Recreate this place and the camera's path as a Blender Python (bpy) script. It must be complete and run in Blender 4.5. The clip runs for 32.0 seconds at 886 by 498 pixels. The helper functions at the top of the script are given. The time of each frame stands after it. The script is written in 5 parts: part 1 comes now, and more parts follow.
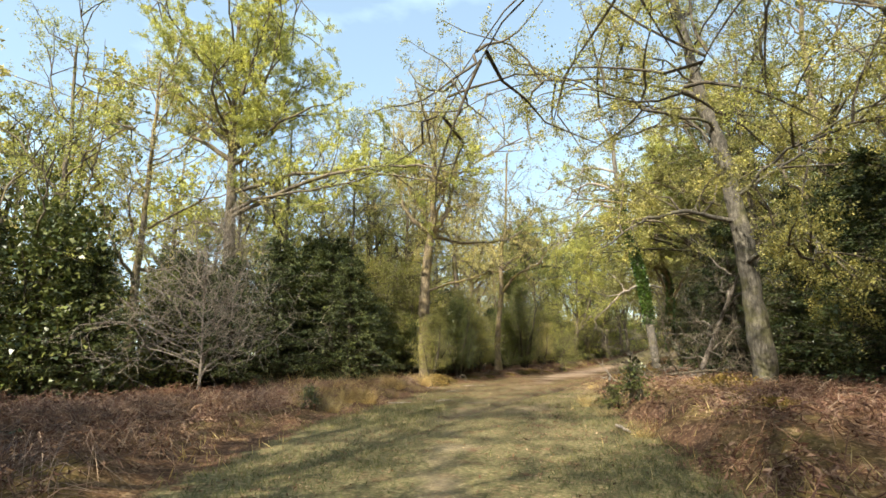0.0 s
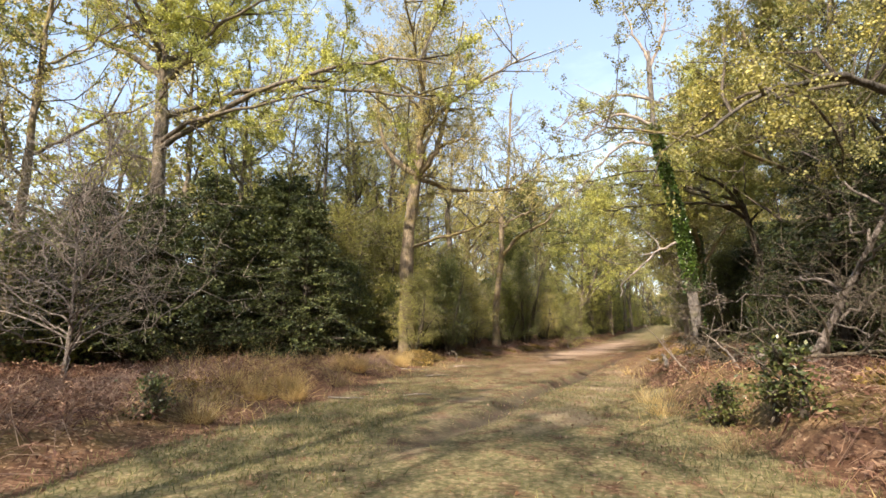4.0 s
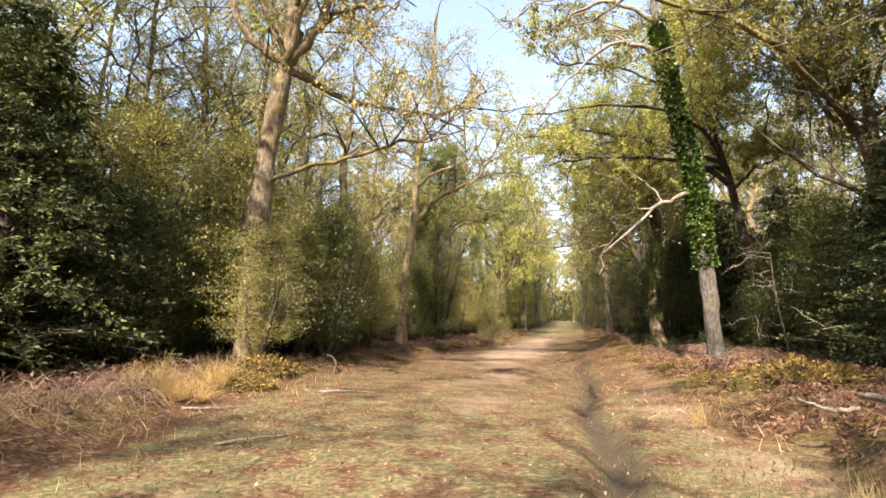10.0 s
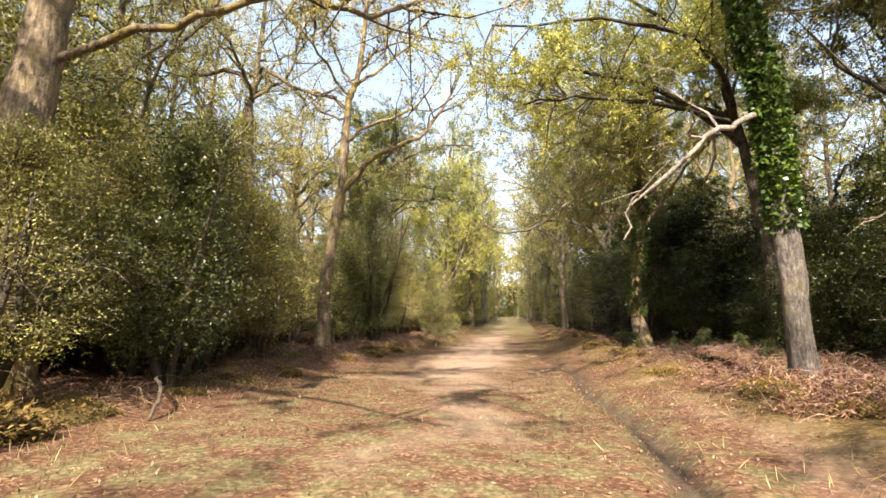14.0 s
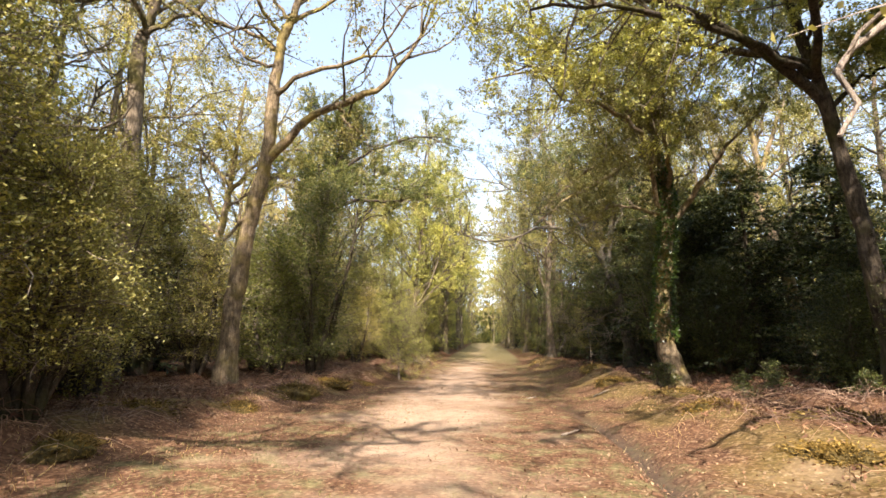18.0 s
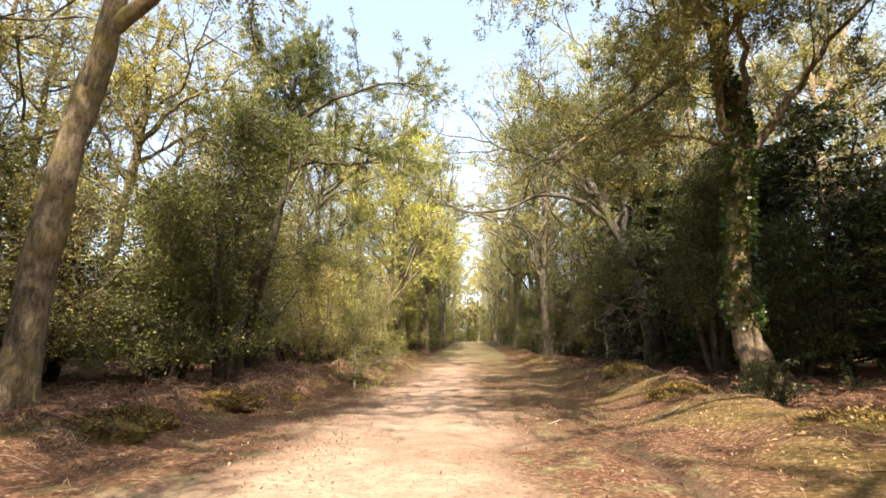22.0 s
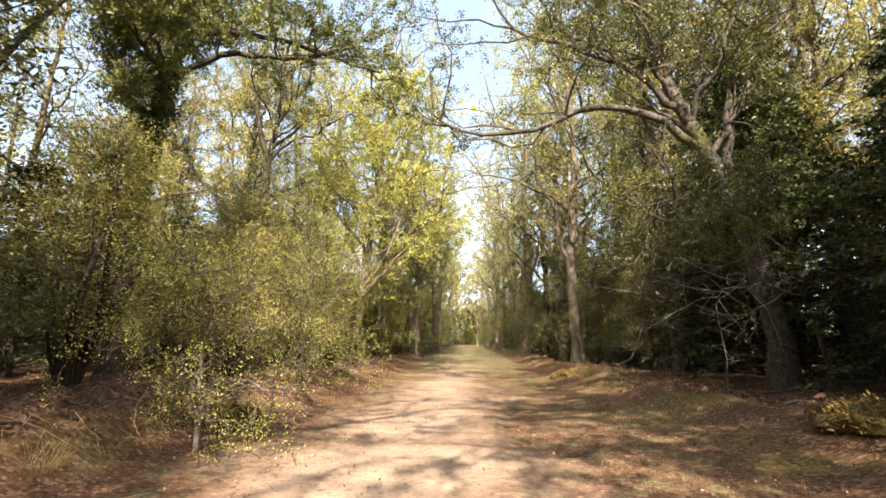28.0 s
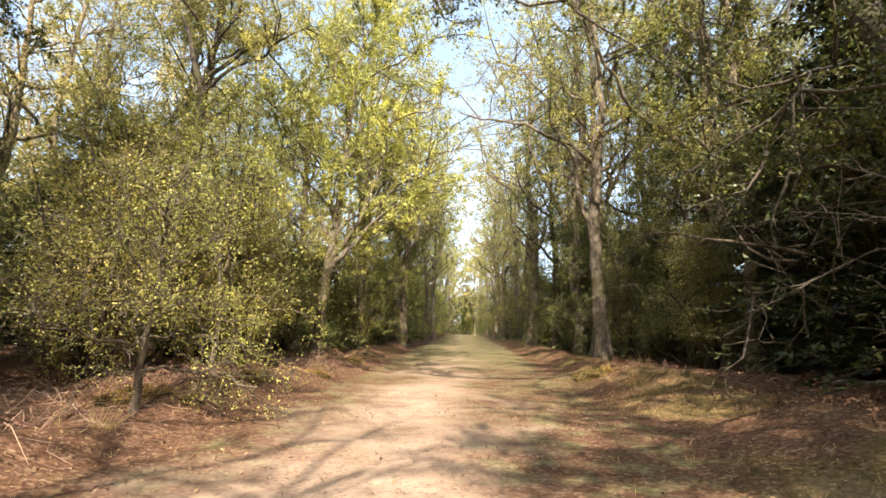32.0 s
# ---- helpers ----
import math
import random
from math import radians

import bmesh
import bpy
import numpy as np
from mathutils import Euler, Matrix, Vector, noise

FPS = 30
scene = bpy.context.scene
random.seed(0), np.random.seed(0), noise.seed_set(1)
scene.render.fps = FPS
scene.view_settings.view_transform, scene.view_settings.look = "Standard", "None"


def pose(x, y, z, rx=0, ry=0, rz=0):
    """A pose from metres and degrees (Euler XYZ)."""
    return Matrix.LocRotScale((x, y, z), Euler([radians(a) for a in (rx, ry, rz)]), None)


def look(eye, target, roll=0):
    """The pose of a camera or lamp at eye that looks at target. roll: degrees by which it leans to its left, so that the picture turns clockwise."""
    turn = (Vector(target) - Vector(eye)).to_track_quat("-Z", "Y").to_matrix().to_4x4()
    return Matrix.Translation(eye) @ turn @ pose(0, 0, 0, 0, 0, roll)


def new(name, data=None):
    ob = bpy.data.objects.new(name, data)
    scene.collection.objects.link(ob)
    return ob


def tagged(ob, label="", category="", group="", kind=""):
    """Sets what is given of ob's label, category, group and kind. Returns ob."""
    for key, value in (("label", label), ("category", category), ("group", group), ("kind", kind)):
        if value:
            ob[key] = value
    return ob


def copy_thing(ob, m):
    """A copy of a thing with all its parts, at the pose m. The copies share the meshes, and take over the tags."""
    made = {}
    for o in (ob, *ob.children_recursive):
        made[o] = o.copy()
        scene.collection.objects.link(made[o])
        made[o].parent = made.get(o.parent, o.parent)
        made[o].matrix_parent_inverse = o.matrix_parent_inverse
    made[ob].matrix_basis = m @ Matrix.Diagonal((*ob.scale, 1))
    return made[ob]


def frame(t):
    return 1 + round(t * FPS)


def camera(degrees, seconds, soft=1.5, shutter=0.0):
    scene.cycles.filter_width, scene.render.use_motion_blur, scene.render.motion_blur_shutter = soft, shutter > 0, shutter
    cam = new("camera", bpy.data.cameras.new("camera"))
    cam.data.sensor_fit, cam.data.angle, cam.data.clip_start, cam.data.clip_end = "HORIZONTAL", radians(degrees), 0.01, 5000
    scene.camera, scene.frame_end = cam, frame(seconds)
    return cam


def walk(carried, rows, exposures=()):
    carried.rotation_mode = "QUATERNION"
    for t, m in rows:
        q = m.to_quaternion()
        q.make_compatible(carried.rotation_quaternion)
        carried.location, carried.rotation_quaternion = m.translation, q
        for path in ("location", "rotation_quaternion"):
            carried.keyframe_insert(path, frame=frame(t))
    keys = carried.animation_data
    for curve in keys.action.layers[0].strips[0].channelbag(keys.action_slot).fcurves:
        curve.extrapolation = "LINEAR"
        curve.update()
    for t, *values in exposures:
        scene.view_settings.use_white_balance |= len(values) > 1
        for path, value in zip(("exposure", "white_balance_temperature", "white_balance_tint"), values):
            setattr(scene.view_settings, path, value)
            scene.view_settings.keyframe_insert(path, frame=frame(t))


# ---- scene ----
cam = camera(85.0, 32.0, soft=1.6)
METRES, EYE, TILT, LEAN, TURN = 51.7, 1.5, 0.0, 0.0, 26.8
ROWS = [
    (0.0, 0.0, 0.0, 0.0, 0.23, 12.77, 1.02),
    (0.5, 0.0018, 0.0154, -0.0002, -0.45, 12.71, 0.53),
    (1.0, 0.0031, 0.032, -0.0013, -0.4, 12.54, 0.15),
    (1.5, 0.0042, 0.0483, -0.0015, 0.46, 11.01, 0.03),
    (2.0, 0.0058, 0.0643, -0.0012, -0.09, 10.42, 0.3),
    (2.5, 0.006, 0.081, -0.0012, 0.16, 10.15, 0.31),
    (3.0, 0.0074, 0.0967, -0.0011, 0.37, 9.76, 1.0),
    (3.5, 0.0085, 0.113, -0.0011, 0.19, 9.77, 0.56),
    (5.5, 0.012, 0.1783, -0.0026, -3.06, 10.05, -0.54),
    (6.0, 0.0128, 0.1947, -0.0022, -4.69, 10.43, -0.73),
    (6.5, 0.0141, 0.212, -0.0021, -5.66, 10.53, -0.62),
    (7.0, 0.0157, 0.2281, -0.0021, -6.61, 10.39, -0.55),
    (7.5, 0.0178, 0.2446, -0.0016, -7.73, 10.33, -0.81),
    (8.0, 0.0192, 0.2601, -0.0014, -8.47, 10.84, -1.16),
    (8.5, 0.0212, 0.2763, -0.0012, -9.91, 10.05, -1.19),
    (9.0, 0.0222, 0.2911, -0.0011, -10.74, 9.61, -0.6),
    (9.5, 0.0246, 0.3069, -0.0012, -11.36, 9.6, -0.66),
    (10.0, 0.0274, 0.3222, -0.0012, -11.68, 8.92, -0.79),
    (10.5, 0.0316, 0.3373, -0.001, -12.06, 8.53, -0.78),
    (11.0, 0.0345, 0.3527, -0.0011, -12.76, 8.46, -1.55),
    (11.5, 0.038, 0.3681, -0.0008, -13.18, 8.04, -1.59),
    (12.0, 0.0399, 0.3832, -0.001, -13.56, 7.71, -2.11),
    (12.5, 0.0431, 0.3984, -0.001, -14.25, 7.51, -1.6),
    (13.0, 0.0465, 0.4133, -0.0012, -15.66, 7.3, -1.46),
    (13.5, 0.052, 0.4272, -0.0009, -17.45, 8.23, -0.77),
    (14.0, 0.0572, 0.4418, -0.0009, -18.53, 8.61, -0.41),
    (14.5, 0.063, 0.455, -0.0, -18.81, 8.29, 0.39),
    (15.0, 0.0689, 0.4684, 0.0004, -19.76, 9.24, 0.49),
    (15.5, 0.0747, 0.4822, 0.0, -20.26, 9.95, 0.39),
    (17.5, 0.0965, 0.5395, -0.0007, -20.93, 11.08, -0.97),
    (18.0, 0.1025, 0.5537, -0.001, -21.61, 11.65, -0.87),
    (18.5, 0.1078, 0.5677, -0.001, -21.74, 11.72, -0.61),
    (19.0, 0.1146, 0.5811, -0.0011, -22.28, 11.45, -0.42),
    (19.5, 0.1206, 0.5944, -0.0019, -22.76, 11.04, -0.74),
    (20.0, 0.1273, 0.6071, -0.0023, -23.62, 11.88, -0.65),
    (20.5, 0.1338, 0.6215, -0.0028, -23.55, 11.05, -0.73),
    (21.0, 0.1408, 0.6345, -0.0027, -23.42, 11.09, -0.28),
    (21.5, 0.1469, 0.6486, -0.003, -23.39, 11.05, -0.18),
    (22.0, 0.1536, 0.6623, -0.0032, -23.43, 11.58, -0.34),
    (22.5, 0.1603, 0.6764, -0.0034, -23.3, 11.49, -0.58),
    (23.0, 0.1669, 0.6903, -0.0034, -23.42, 12.26, -0.82),
    (23.5, 0.1735, 0.7056, -0.0036, -22.95, 11.78, -1.05),
    (24.0, 0.1796, 0.7198, -0.0038, -22.15, 11.83, -1.31),
    (24.5, 0.1857, 0.7341, -0.0032, -21.32, 12.14, -0.8),
    (25.0, 0.1918, 0.7479, -0.0034, -20.16, 12.96, -1.26),
    (25.5, 0.1993, 0.762, -0.0031, -20.7, 12.63, -1.52),
    (27.5, 0.2257, 0.8197, -0.0027, -23.71, 12.63, -0.89),
    (28.0, 0.2328, 0.8334, -0.0029, -23.88, 11.99, -0.97),
    (28.5, 0.241, 0.8464, -0.0029, -24.33, 11.96, -0.83),
    (29.0, 0.2476, 0.8601, -0.0029, -24.03, 12.27, -1.32),
    (29.5, 0.2551, 0.8743, -0.0033, -23.72, 12.56, -1.57),
    (30.0, 0.2617, 0.8884, -0.003, -23.59, 12.51, -2.14),
    (30.5, 0.2691, 0.902, -0.0032, -23.66, 11.36, -1.89),
    (31.0, 0.2767, 0.9154, -0.0029, -23.68, 10.81, -1.68),
    (31.5, 0.2843, 0.928, -0.0025, -23.96, 10.29, -1.42),
    (32.0, 0.2918, 0.9413, -0.0019, -24.09, 10.82, -1.23),
]
EXPOSURES = [(0.0, 1.1, 6700, 5), (1.0, 1.1, 6650, 9), (3.0, 1.14, 6700, 15), (7.0, 1.31, 6800, 17), (13.0, 1.48, 6950, 18), (19.0, 1.5, 6900, 18), (25.0, 1.57, 7000, 18), (28.0, 1.56, 6900, 17), (32.0, 1.48, 6800, 15)]
walk(cam, [(t, pose(0, 0, EYE, TILT, LEAN, TURN) @ pose(METRES * x, METRES * y, METRES * z, 90 + pitch, roll, yaw)) for t, x, y, z, yaw, pitch, roll in ROWS],
     exposures=EXPOSURES)

# ---- light ----
SUN_DIR = Vector((-0.02, -1.0, 0.0)).normalized()
SUN_ELEV = radians(43)
sun = new("sun", bpy.data.lights.new("sun", "SUN"))
sun.data.energy, sun.data.angle, sun.data.color = 5.0, radians(0.53), (1.0, 0.93, 0.82)
to_sun = Vector((SUN_DIR.x * math.cos(SUN_ELEV), SUN_DIR.y * math.cos(SUN_ELEV), math.sin(SUN_ELEV)))
sun.matrix_world = look(to_sun * 60, (0, 0, 0))


def link(nt, a, b):
    nt.links.new(a, b)


def world_sky():
    w = bpy.data.worlds.new("sky")
    w.use_nodes = True
    nt = w.node_tree
    bg = nt.nodes["Background"]
    sky = nt.nodes.new("ShaderNodeTexSky")
    sky.sky_type, sky.sun_disc = "NISHITA", False
    sky.sun_elevation, sky.sun_rotation = SUN_ELEV, math.atan2(SUN_DIR.x, SUN_DIR.y)
    sky.air_density, sky.dust_density, sky.ozone_density = 1.0, 1.4, 0.35
    tc = nt.nodes.new("ShaderNodeTexCoord")
    mp = nt.nodes.new("ShaderNodeMapping")
    mp.inputs["Scale"].default_value = (1, 1, 2.6)
    nz = nt.nodes.new("ShaderNodeTexNoise")
    nz.inputs["Scale"].default_value, nz.inputs["Detail"].default_value = 2.3, 7
    cr = nt.nodes.new("ShaderNodeValToRGB")
    cr.color_ramp.elements[0].position, cr.color_ramp.elements[1].position = 0.54, 0.84
    cr.color_ramp.elements[0].color = (0.19, 0.19, 0.19, 1)
    mix = nt.nodes.new("ShaderNodeMix")
    mix.data_type = "RGBA"
    mix.inputs["B"].default_value = (4.4, 5.8, 6.4, 1)
    link(nt, tc.outputs["Generated"], mp.inputs["Vector"])
    link(nt, mp.outputs[0], nz.inputs["Vector"])
    link(nt, nz.outputs["Fac"], cr.inputs["Fac"])
    link(nt, cr.outputs["Color"], mix.inputs["Factor"])
    link(nt, sky.outputs[0], mix.inputs["A"])
    link(nt, mix.outputs["Result"], bg.inputs["Color"])
    bg.inputs["Strength"].default_value = 0.15
    scene.world = w


world_sky()

# ---- materials ----


def material(name, rough=0.85, spec=0.3):
    m = bpy.data.materials.new(name)
    m.use_nodes = True
    b = m.node_tree.nodes["Principled BSDF"]
    b.inputs["Roughness"].default_value = rough
    b.inputs["Specular IOR Level"].default_value = spec
    return m, m.node_tree, b


def noise_node(nt, scale, detail=5, rough=0.6, vec=None):
    n = nt.nodes.new("ShaderNodeTexNoise")
    n.inputs["Scale"].default_value, n.inputs["Detail"].default_value, n.inputs["Roughness"].default_value = scale, detail, rough
    if vec is not None:
        link(nt, vec, n.inputs["Vector"])
    return n


def ramp(nt, fac, stops):
    r = nt.nodes.new("ShaderNodeValToRGB")
    el = r.color_ramp.elements
    while len(el) < len(stops):
        el.new(0.5)
    for e, (p, c) in zip(el, stops):
        e.position, e.color = p, (*c, 1) if len(c) == 3 else c
    link(nt, fac, r.inputs["Fac"])
    return r.outputs["Color"]


def mixc(nt, fac, a, b, mode="MIX"):
    m = nt.nodes.new("ShaderNodeMix")
    m.data_type, m.blend_type = "RGBA", mode
    for key, v in (("Factor", fac), ("A", a), ("B", b)):
        if isinstance(v, (int, float)):
            m.inputs[key].default_value = v
        elif isinstance(v, tuple):
            m.inputs[key].default_value = (*v, 1)
        else:
            link(nt, v, m.inputs[key])
    return m.outputs["Result"]


def mathn(nt, op, a, b=0.0):
    m = nt.nodes.new("ShaderNodeMath")
    m.operation = op
    for i, v in enumerate((a, b)):
        if isinstance(v, (int, float)):
            m.inputs[i].default_value = v
        else:
            link(nt, v, m.inputs[i])
    return m.outputs[0]


def bump(nt, b, height, strength, distance=0.02):
    n = nt.nodes.new("ShaderNodeBump")
    n.inputs["Strength"].default_value, n.inputs["Distance"].default_value = strength, distance
    link(nt, height, n.inputs["Height"])
    link(nt, n.outputs[0], b.inputs["Normal"])


def leaf_mat(name, cols, rough=0.5, trans=0.35, spec=0.35):
    """Leaves: every leaf its own tone, some light passing through."""
    m, nt, b = material(name, rough, spec)
    geo = nt.nodes.new("ShaderNodeNewGeometry")
    n = len(cols)
    c = ramp(nt, geo.outputs["Random Per Island"], [(i / max(1, n - 1), col) for i, col in enumerate(cols)])
    pos = nt.nodes.new("ShaderNodeNewGeometry")
    nz = noise_node(nt, 0.35, 3, 0.5, pos.outputs["Position"])
    c = mixc(nt, 1.0, c, ramp(nt, nz.outputs["Fac"], [(0.3, (0.70, 0.74, 0.8)), (0.7, (1.28, 1.22, 1.0))]), "MULTIPLY")
    # Clump highlights and shaded gaps, painted into the leaf colour by noise
    clump = noise_node(nt, 2.3, 3, 0.6, pos.outputs["Position"])
    c = mixc(nt, 1.0, c, ramp(nt, clump.outputs["Fac"], [(0.36, (0.62, 0.65, 0.68)), (0.62, (1.3, 1.28, 1.2))]), "MULTIPLY")
    link(nt, c, b.inputs["Base Color"])
    t = nt.nodes.new("ShaderNodeBsdfTranslucent")
    link(nt, mixc(nt, 1.0, c, (1.15, 1.15, 0.8), "MULTIPLY"), t.inputs["Color"])
    mx = nt.nodes.new("ShaderNodeMixShader")
    mx.inputs[0].default_value = trans
    link(nt, b.outputs[0], mx.inputs[1])
    link(nt, t.outputs[0], mx.inputs[2])
    link(nt, mx.outputs[0], nt.nodes["Material Output"].inputs["Surface"])
    return m


def bark_mat(name, dark, mid, light, moss, moss_amount, ridge=7.0):
    """Furrowed bark with lichen and moss in patches."""
    m, nt, b = material(name, 0.9, 0.2)
    tc = nt.nodes.new("ShaderNodeNewGeometry")
    mp = nt.nodes.new("ShaderNodeMapping")
    mp.inputs["Scale"].default_value = (ridge * 1.5, ridge * 1.5, ridge * 0.34)
    link(nt, tc.outputs["Position"], mp.inputs["Vector"])
    fur = noise_node(nt, 1.6, 6, 0.62, mp.outputs[0])
    fine = noise_node(nt, 26, 6, 0.7, tc.outputs["Position"])
    c = ramp(nt, fur.outputs["Fac"], [(0.36, dark), (0.5, mid), (0.68, light)])
    c = mixc(nt, 0.35, c, ramp(nt, fine.outputs["Fac"], [(0.3, dark), (0.7, light)]))
    patch = noise_node(nt, 1.1, 5, 0.6, tc.outputs["Position"])
    c = mixc(nt, ramp(nt, patch.outputs["Fac"], [(0.62 - 0.25 * moss_amount, (0, 0, 0)), (0.74 - 0.2 * moss_amount, (0.85, 0.85, 0.85))]), c, moss)
    blotch = noise_node(nt, 3.4, 6, 0.7, tc.outputs["Position"])
    c = mixc(nt, 1.0, c, ramp(nt, blotch.outputs["Fac"], [(0.34, (0.5, 0.5, 0.52)), (0.5, (0.95, 0.95, 0.95)), (0.68, (1.3, 1.28, 1.2))]), "MULTIPLY")
    link(nt, c, b.inputs["Base Color"])
    bump(nt, b, mathn(nt, "ADD", fur.outputs["Fac"], mathn(nt, "MULTIPLY", fine.outputs["Fac"], 0.4)), 1.0, 0.05)
    return m


BARK_OAK = bark_mat("oak_bark", (0.05, 0.04, 0.03), (0.16, 0.125, 0.09), (0.34, 0.28, 0.20), (0.13, 0.115, 0.035), 0.45)
BARK_PALE = bark_mat("pale_lichened_bark", (0.06, 0.045, 0.03), (0.21, 0.155, 0.10), (0.46, 0.37, 0.24), (0.24, 0.19, 0.06), 0.6)
BARK_DARK = bark_mat("dark_bark", (0.02, 0.017, 0.014), (0.075, 0.06, 0.045), (0.15, 0.12, 0.09), (0.06, 0.06, 0.02), 0.5)
BARK_GREYOAK = bark_mat("grey_oak_bark", (0.03, 0.026, 0.021), (0.115, 0.10, 0.08), (0.25, 0.22, 0.175), (0.10, 0.095, 0.03), 0.4)
BARK_ASH = bark_mat("grey_ash_bark", (0.045, 0.039, 0.032), (0.14, 0.12, 0.098), (0.31, 0.275, 0.23), (0.13, 0.12, 0.05), 0.2, 10)
BARK_TWIG = bark_mat("twig_bark", (0.06, 0.05, 0.04), (0.15, 0.12, 0.085), (0.28, 0.23, 0.16), (0.15, 0.14, 0.06), 0.3, 16)
BARK_DEAD = bark_mat("weathered_dead_wood", (0.13, 0.10, 0.08), (0.34, 0.28, 0.22), (0.58, 0.50, 0.41), (0.16, 0.14, 0.06), 0.15, 11)
BARK_GREY = bark_mat("grey_twig_bark", (0.09, 0.075, 0.06), (0.22, 0.18, 0.145), (0.40, 0.34, 0.28), (0.15, 0.14, 0.07), 0.2, 14)
MOSSY = bark_mat("moss", (0.03, 0.022, 0.010), (0.10, 0.072, 0.026), (0.19, 0.14, 0.045), (0.14, 0.115, 0.025), 0.4, 9)

LEAF_FRESH = leaf_mat("fresh_oak_leaves", [(0.27, 0.28, 0.075), (0.42, 0.42, 0.115), (0.59, 0.57, 0.20)], 0.55, 0.3)
LEAF_OLIVE = leaf_mat("olive_bud_leaves", [(0.21, 0.20, 0.065), (0.36, 0.33, 0.11), (0.52, 0.46, 0.19)], 0.6, 0.3)
LEAF_GOLD = leaf_mat("golden_olive_leaves", [(0.26, 0.23, 0.075), (0.42, 0.37, 0.13), (0.60, 0.52, 0.22)], 0.6, 0.3)
LEAF_TAN = leaf_mat("bronze_bud_leaves", [(0.29, 0.24, 0.095), (0.47, 0.40, 0.17), (0.62, 0.54, 0.27)], 0.6, 0.3)
LEAF_GREEN = leaf_mat("green_leaves", [(0.08, 0.10, 0.028), (0.16, 0.18, 0.05), (0.30, 0.30, 0.10)], 0.5, 0.2)
LEAF_HOLLY = leaf_mat("holly_leaves", [(0.035, 0.05, 0.016), (0.085, 0.105, 0.032), (0.19, 0.195, 0.065)], 0.36, 0.18, 0.45)
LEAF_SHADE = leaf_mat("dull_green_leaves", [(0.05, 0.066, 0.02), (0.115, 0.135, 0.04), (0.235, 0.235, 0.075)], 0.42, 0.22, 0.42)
LEAF_OLIVEDARK = leaf_mat("olive_undergrowth_leaves", [(0.12, 0.115, 0.036), (0.22, 0.205, 0.065), (0.38, 0.34, 0.13)], 0.55, 0.35)
LEAF_UNDER = leaf_mat("beech_undergrowth_leaves", [(0.15, 0.15, 0.045), (0.29, 0.28, 0.085), (0.48, 0.44, 0.17)], 0.5, 0.3)
LEAF_IVY = leaf_mat("ivy_leaves", [(0.03, 0.06, 0.015), (0.06, 0.11, 0.022), (0.12, 0.17, 0.03)], 0.35, 0.2, 0.5)
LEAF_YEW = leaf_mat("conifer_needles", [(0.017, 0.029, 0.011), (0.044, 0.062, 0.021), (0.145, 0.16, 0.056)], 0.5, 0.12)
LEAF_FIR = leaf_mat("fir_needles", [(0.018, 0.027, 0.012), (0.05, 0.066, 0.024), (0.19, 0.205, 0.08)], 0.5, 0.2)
LEAF_DEAD = leaf_mat("dead_leaf_litter", [(0.11, 0.055, 0.038), (0.23, 0.13, 0.085), (0.46, 0.32, 0.22)], 0.7, 0.1, 0.2)
BRACKEN = leaf_mat("dead_bracken", [(0.085, 0.038, 0.030), (0.185, 0.098, 0.074), (0.35, 0.23, 0.165)], 0.75, 0.15, 0.2)
STRAW = leaf_mat("dry_grass", [(0.30, 0.20, 0.09), (0.47, 0.35, 0.17), (0.62, 0.50, 0.28)], 0.65, 0.3, 0.2)
LEAF_MOSS = leaf_mat("moss_shoots", [(0.08, 0.052, 0.018), (0.19, 0.13, 0.04), (0.36, 0.25, 0.10)], 0.8, 0.15, 0.1)
STALK = leaf_mat("bracken_stalks", [(0.13, 0.068, 0.052), (0.27, 0.165, 0.13), (0.46, 0.33, 0.26)], 0.7, 0.1, 0.25)
GRASS = leaf_mat("short_grass", [(0.085, 0.095, 0.042), (0.17, 0.165, 0.078), (0.32, 0.28, 0.15)], 0.6, 0.3, 0.2)


